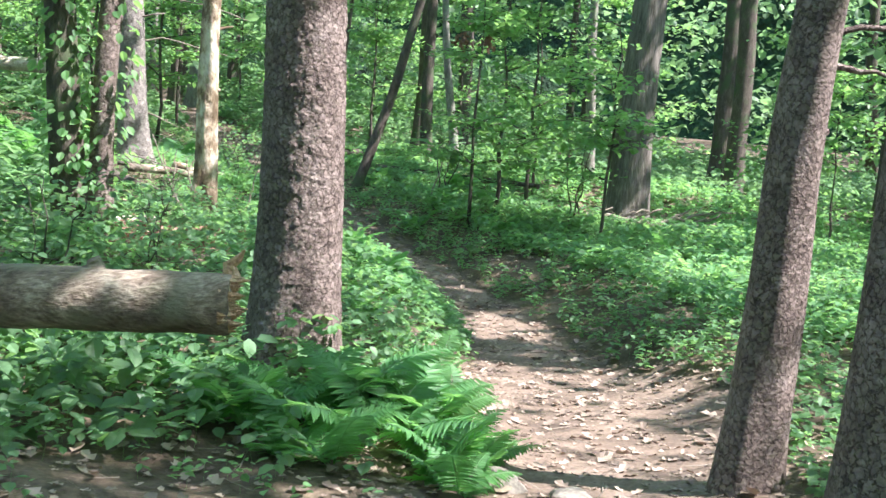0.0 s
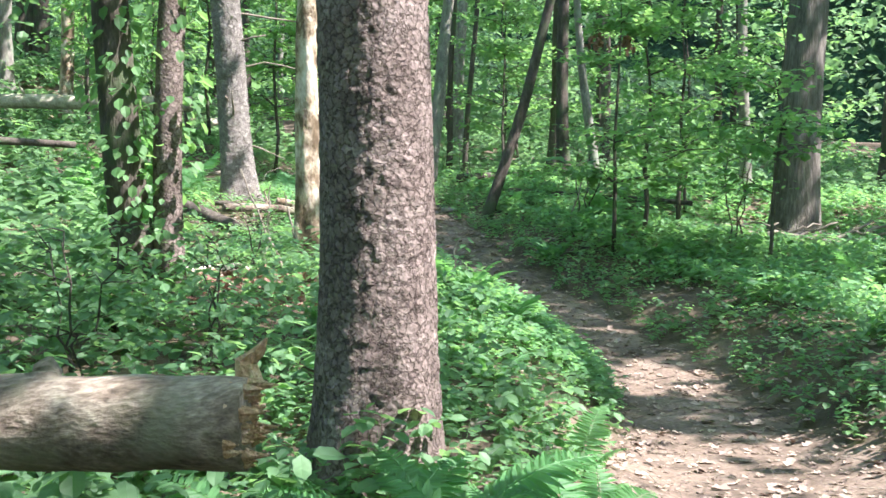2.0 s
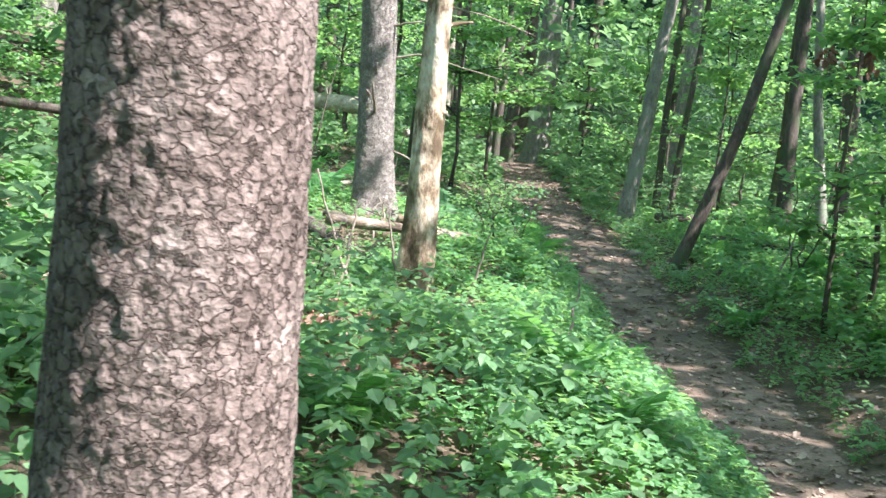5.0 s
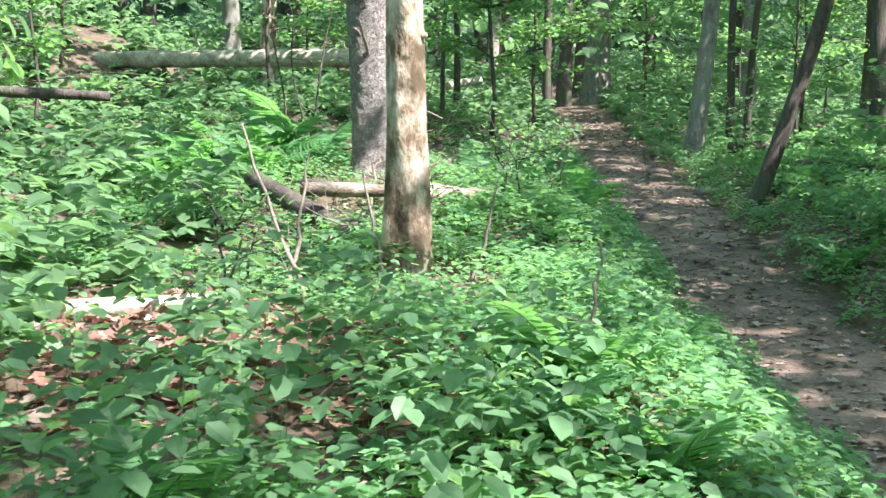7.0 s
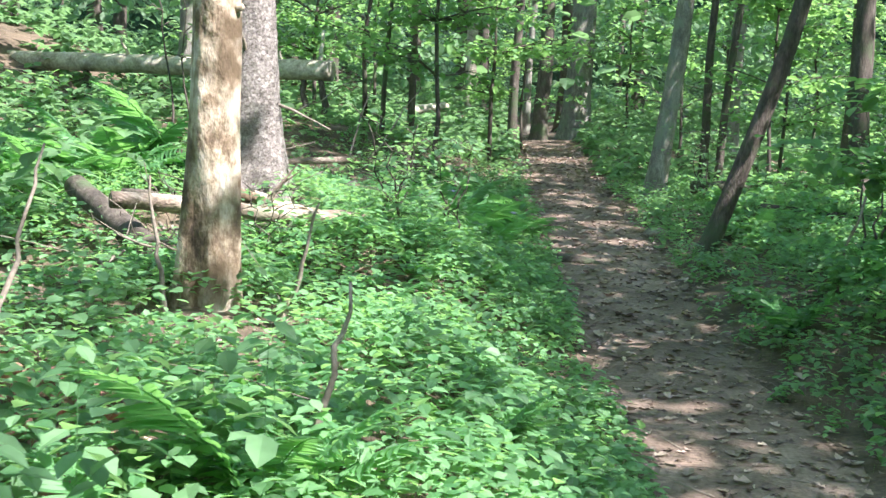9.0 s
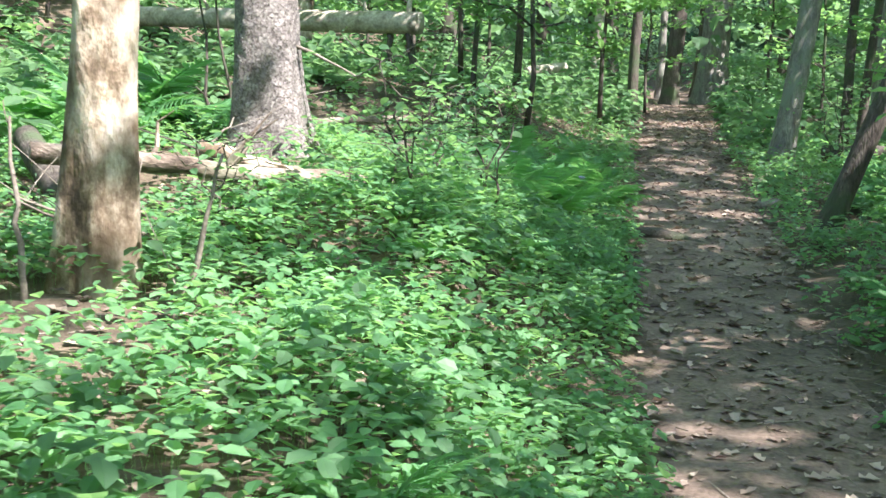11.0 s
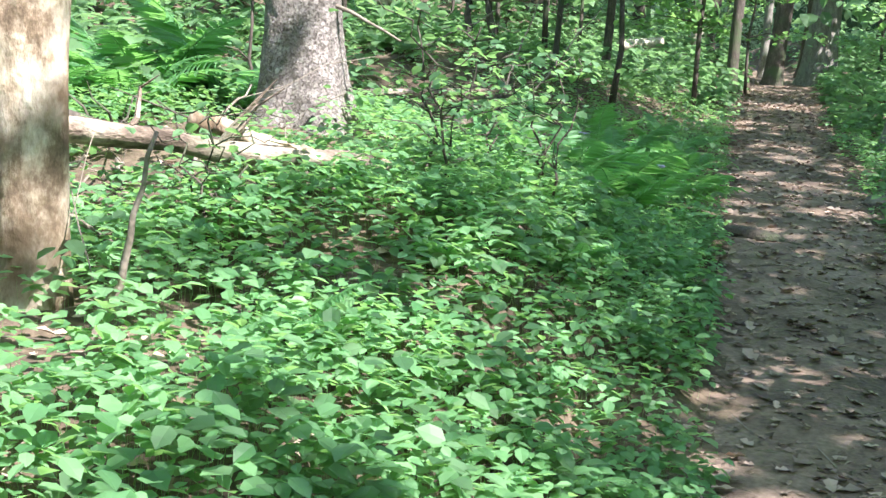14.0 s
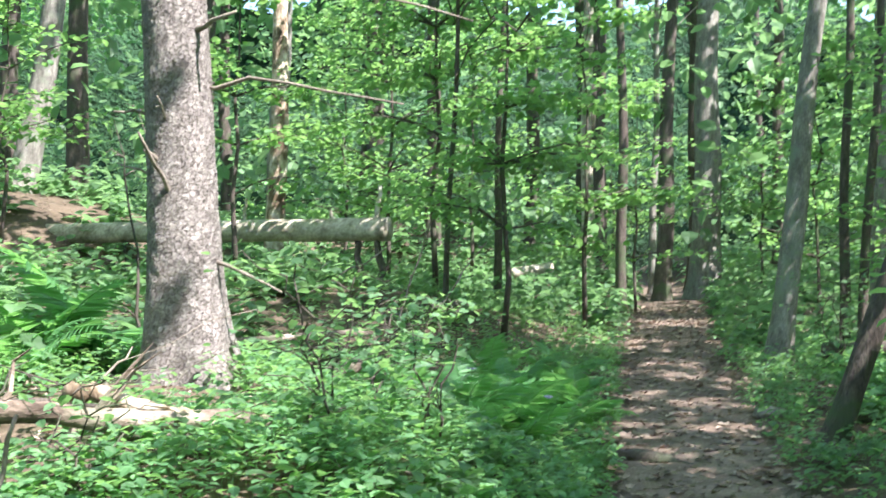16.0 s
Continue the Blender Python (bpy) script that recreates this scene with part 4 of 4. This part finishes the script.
# large leaves near the log
x, y, r = field(110, -5.6, -3.4, -13.4, -11.6, 25)
herbs("broad_leaves", "large broad green leaves around the fallen log", x, y, r, 0.105, 0.26, 4, M_WEED, droop=0.3, tiers=2)
# farther undergrowth
x, y, r = field(15000, -20, 20, -20, 36, 27)
po = path_off(x, y)
k = ((po > 3.0) & ~((x > 0) & (x < 10) & (y > -14) & (y < 4))) | ((y > 7) & (po > 0.1))
herbs("undergrowth", "thick green undergrowth under the trees", x[k], y[k], r, 0.15, 0.42, 5, M_FAR, droop=0.2, tiers=3)

# dead leaves on path and floor
x, y, r = field(42000, -9, 5, -20, 14, 41)
po = path_off(x, y)
keep = (r.random(len(x)) < np.where(po < 0, 0.9, np.exp(-po / 4.0) * (0.45 + 0.55 * np.clip(bare(x, y), 0, 1))))
x, y = x[keep], y[keep]
n = len(x)
z = ground_z(x, y) + np.where(path_off(x, y) < 0, 0.022, 0.012)
tagged(part("leaf_litter", *scatter(CURL_V, CURL_F, np.stack([x, y, z], -1), r.uniform(0, 6.3, n), r.normal(0, 0.15, n), r.normal(0, 0.2, n), 0.028 + 0.075 * r.random(n) ** 1.6), M_DEAD), "dry brown fallen leaves scattered over the floor", "leaf litter", kind="stuff")
x, y, r = field(60000, -6, 2, -19, 18, 44)
keep = (path_off(x, y) < 0.06) & (r.random(len(x)) < 0.75 + 0.4 * wobble(x, y, 6, 2.0))
x, y = x[keep], y[keep]
n = len(x)
tagged(part("path_litter", *scatter(CURL_V, CURL_F, np.stack([x, y, ground_z(x, y) + 0.02], -1), r.uniform(0, 6.3, n), r.normal(0, 0.12, n), r.normal(0, 0.15, n), 0.02 + 0.05 * r.random(n) ** 2), M_CRUMB), "crumbled brown leaf bits trodden into the path", "leaf litter", kind="stuff")
x, y, r = field(1500, -4.2, -2.0, -8.9, -6.2, 42)
n = len(x)
tagged(part("leaf_litter", *scatter(CURL_V, CURL_F, np.stack([x, y, ground_z(x, y) + 0.02], -1), r.uniform(0, 6.3, n), r.normal(0, 0.25, n), r.normal(0, 0.3, n), r.uniform(0.05, 0.11, n)), M_RUST), "reddish brown fallen leaves on bare ground", "leaf litter", kind="stuff")
x, y, r = field(5200, -8, 4, -19, 9, 43)
n = len(x)
tagged(part("litter_twigs", *scatter(STEM_V * np.array([0.035, 0.035, 1.0]), STEM_F, np.stack([x, y, ground_z(x, y) + 0.02], -1), r.uniform(0, 6.3, n), np.full(n, 1.5) + r.normal(0, 0.08, n), np.zeros(n), r.uniform(0.05, 0.22, n)), M_TWIG), "small dead twigs scattered over the floor", "twigs", kind="stuff")

# small violet flowers
for k, (x, y, h) in enumerate([(-0.48, -1.15, 0.44), (-0.95, -0.75, 0.5)]):
    base = new("flower")
    z = float(ground_z(x, y))
    part("stalk", *tube(line((x, y, z - 0.02), (x + 0.02, y, z + h), 5, 0, 0.004, k), np.linspace(0.004, 0.002, 5), 5, 0, k), M_FERN, base)
    r = np.random.default_rng(k)
    part("petals", *scatter(LEAF_V, LEAF_F, np.tile([[x + 0.02, y, z + h]], (6, 1)) + r.normal(0, 0.006, (6, 3)), np.arange(6) * 1.05, np.full(6, 0.3), np.zeros(6), 0.04), M_FLOWER, base)
    tagged(base, "small pale violet wild flower on a thin stalk", "flower")

# woods all round, far off
r = np.random.default_rng(77)
cl = []
for k in range(1500):
    an = r.uniform(0, 6.3)
    d = 17 + 30 * r.random() ** 0.8
    x, y = math.cos(an) * d + 0.5, math.sin(an) * d - 3
    if abs(x - float(np.interp(y, PY, PX))) > 1.4:
        cl.append((x, y, float(ground_z(x, y)) + r.uniform(0.1, 15)))
cl = np.array(cl)
n = 95000
k = r.integers(0, len(cl), n)
p = cl[k] + r.normal(0, 1, (n, 3)) * np.array([1.3, 1.3, 0.6])
tagged(part("far_woods", *scatter(LEAF_V, LEAF_F, p, r.uniform(0, 6.3, n), r.normal(-0.2, 0.5, n), r.normal(0, 0.4, n), r.uniform(0.22, 0.5, n)), M_FAR), "dense green foliage of the surrounding woods", "woods", kind="stuff")
tr = []
for k in range(60):
    an, d = r.uniform(0, 6.3), r.uniform(21, 46)
    x, y = math.cos(an) * d + 0.5, math.sin(an) * d - 3
    if abs(x - float(np.interp(y, PY, PX))) > 1.6:
        z = float(ground_z(x, y))
        tr.append(tube(line((x, y, z - 0.2), (x + r.normal(0, 0.6), y, z + 14), 8, 0, 0.05, k), np.linspace(r.uniform(0.12, 0.3), 0.06, 8), 8, 0.06, k))
tagged(part("far_trunks", *join(tr), M_DARK, smooth=True), "dark trunks of the far woods", "woods", kind="stuff")
# high canopy of the woods overhead, with gaps that let the sun through
cl = []
for k in range(1200):
    x, y = r.uniform(-20, 22), r.uniform(-32, 34)
    if wobble(np.float64(x), np.float64(y), 4.0, 0.55) > -0.35:
        cl.append((x, y, r.uniform(9.5, 15)))
cl = np.array(cl)
n = 66000
k = r.integers(0, len(cl), n)
p = cl[k] + r.normal(0, 1, (n, 3)) * np.array([0.95, 0.95, 0.4])
p = p[shaded(p) | (r.random(n) < 0.05)]
n = len(p)
tagged(part("high_canopy", *scatter(LEAF_V, LEAF_F, p, r.uniform(0, 6.3, n), r.normal(-0.1, 0.4, n), r.normal(0, 0.4, n), r.uniform(0.2, 0.36, n)), M_CROWN), "green leaf canopy high over the path", "canopy", kind="stuff")

# unseen leaf clumps added sunward, to keep most of the path in shade
r = np.random.default_rng(91)
n = 26000
cl = np.stack([r.uniform(-8, 4, 240), r.uniform(-17, 14, 240), r.uniform(0, 1, 240)], -1)
near = (np.abs(path_off(cl[:, 0], cl[:, 1])) < 1.1) & (cl[:, 1] > -11.5) | (np.hypot(cl[:, 0] + 4.3, cl[:, 1] + 14.5) < 1.7)
cl = cl[near]
hgt = 9 + 4 * cl[:, 2]
k = hgt / math.tan(radians(SUN_ELEV))
# lifted towards the sun from the ground spots they are to shade
cl = np.stack([cl[:, 0] + SUN_DIR[0] * k, cl[:, 1] + SUN_DIR[1] * k, hgt], -1)
n = 46 * len(cl)
k = r.integers(0, len(cl), n)
p = cl[k] + r.normal(0, 1, (n, 3)) * np.array([0.6, 0.6, 0.3])
p = p[shaded(p)]
n = len(p)
tagged(part("shade_leaf_clumps", *scatter(LEAF_V, LEAF_F, p, r.uniform(0, 6.3, n), r.normal(-0.1, 0.4, n), r.normal(0, 0.4, n), r.uniform(0.18, 0.3, n)), M_CROWN), "unseen green leaf clumps added high up to shade the path", "canopy", kind="stuff")
# a plain shell added in the distance closes the view all round
th = np.linspace(0, 2 * np.pi, 97)[:-1]
hs = np.array([-2, 3, 7, 11, 14, 17.0])
T, H = np.meshgrid(th, hs)
rr = 56 + 1.8 * np.sin(7 * T + H) + 1.4 * np.sin(17 * T - 0.8 * H) + 0.15 * H + (H > 16) * 1.5 * np.sin(31 * T)
V = np.stack([rr * np.cos(T), rr * np.sin(T) - 3, H + (H > 16) * 1.6 * np.sin(23 * T)], -1).reshape(-1, 3)
i, j = np.meshgrid(np.arange(5), np.arange(96), indexing="ij")
F = np.stack([i * 96 + j, i * 96 + (j + 1) % 96, (i + 1) * 96 + (j + 1) % 96, (i + 1) * 96 + j], -1).reshape(-1, 4)
# foliage and the dark gaps between leaves are put into the shell's colour
M_BACKDROP = surface("painted_distant_foliage", [(0.35, (0.012, 0.03, 0.014)), (0.55, (0.04, 0.10, 0.04)), (0.7, (0.09, 0.2, 0.075))], 0.8, fine=3.5, bump=1.0, dist=1.0)
tagged(part("backdrop", V, F, M_BACKDROP, smooth=True), "dark green backdrop shell with painted distant foliage", "woods", kind="structure")
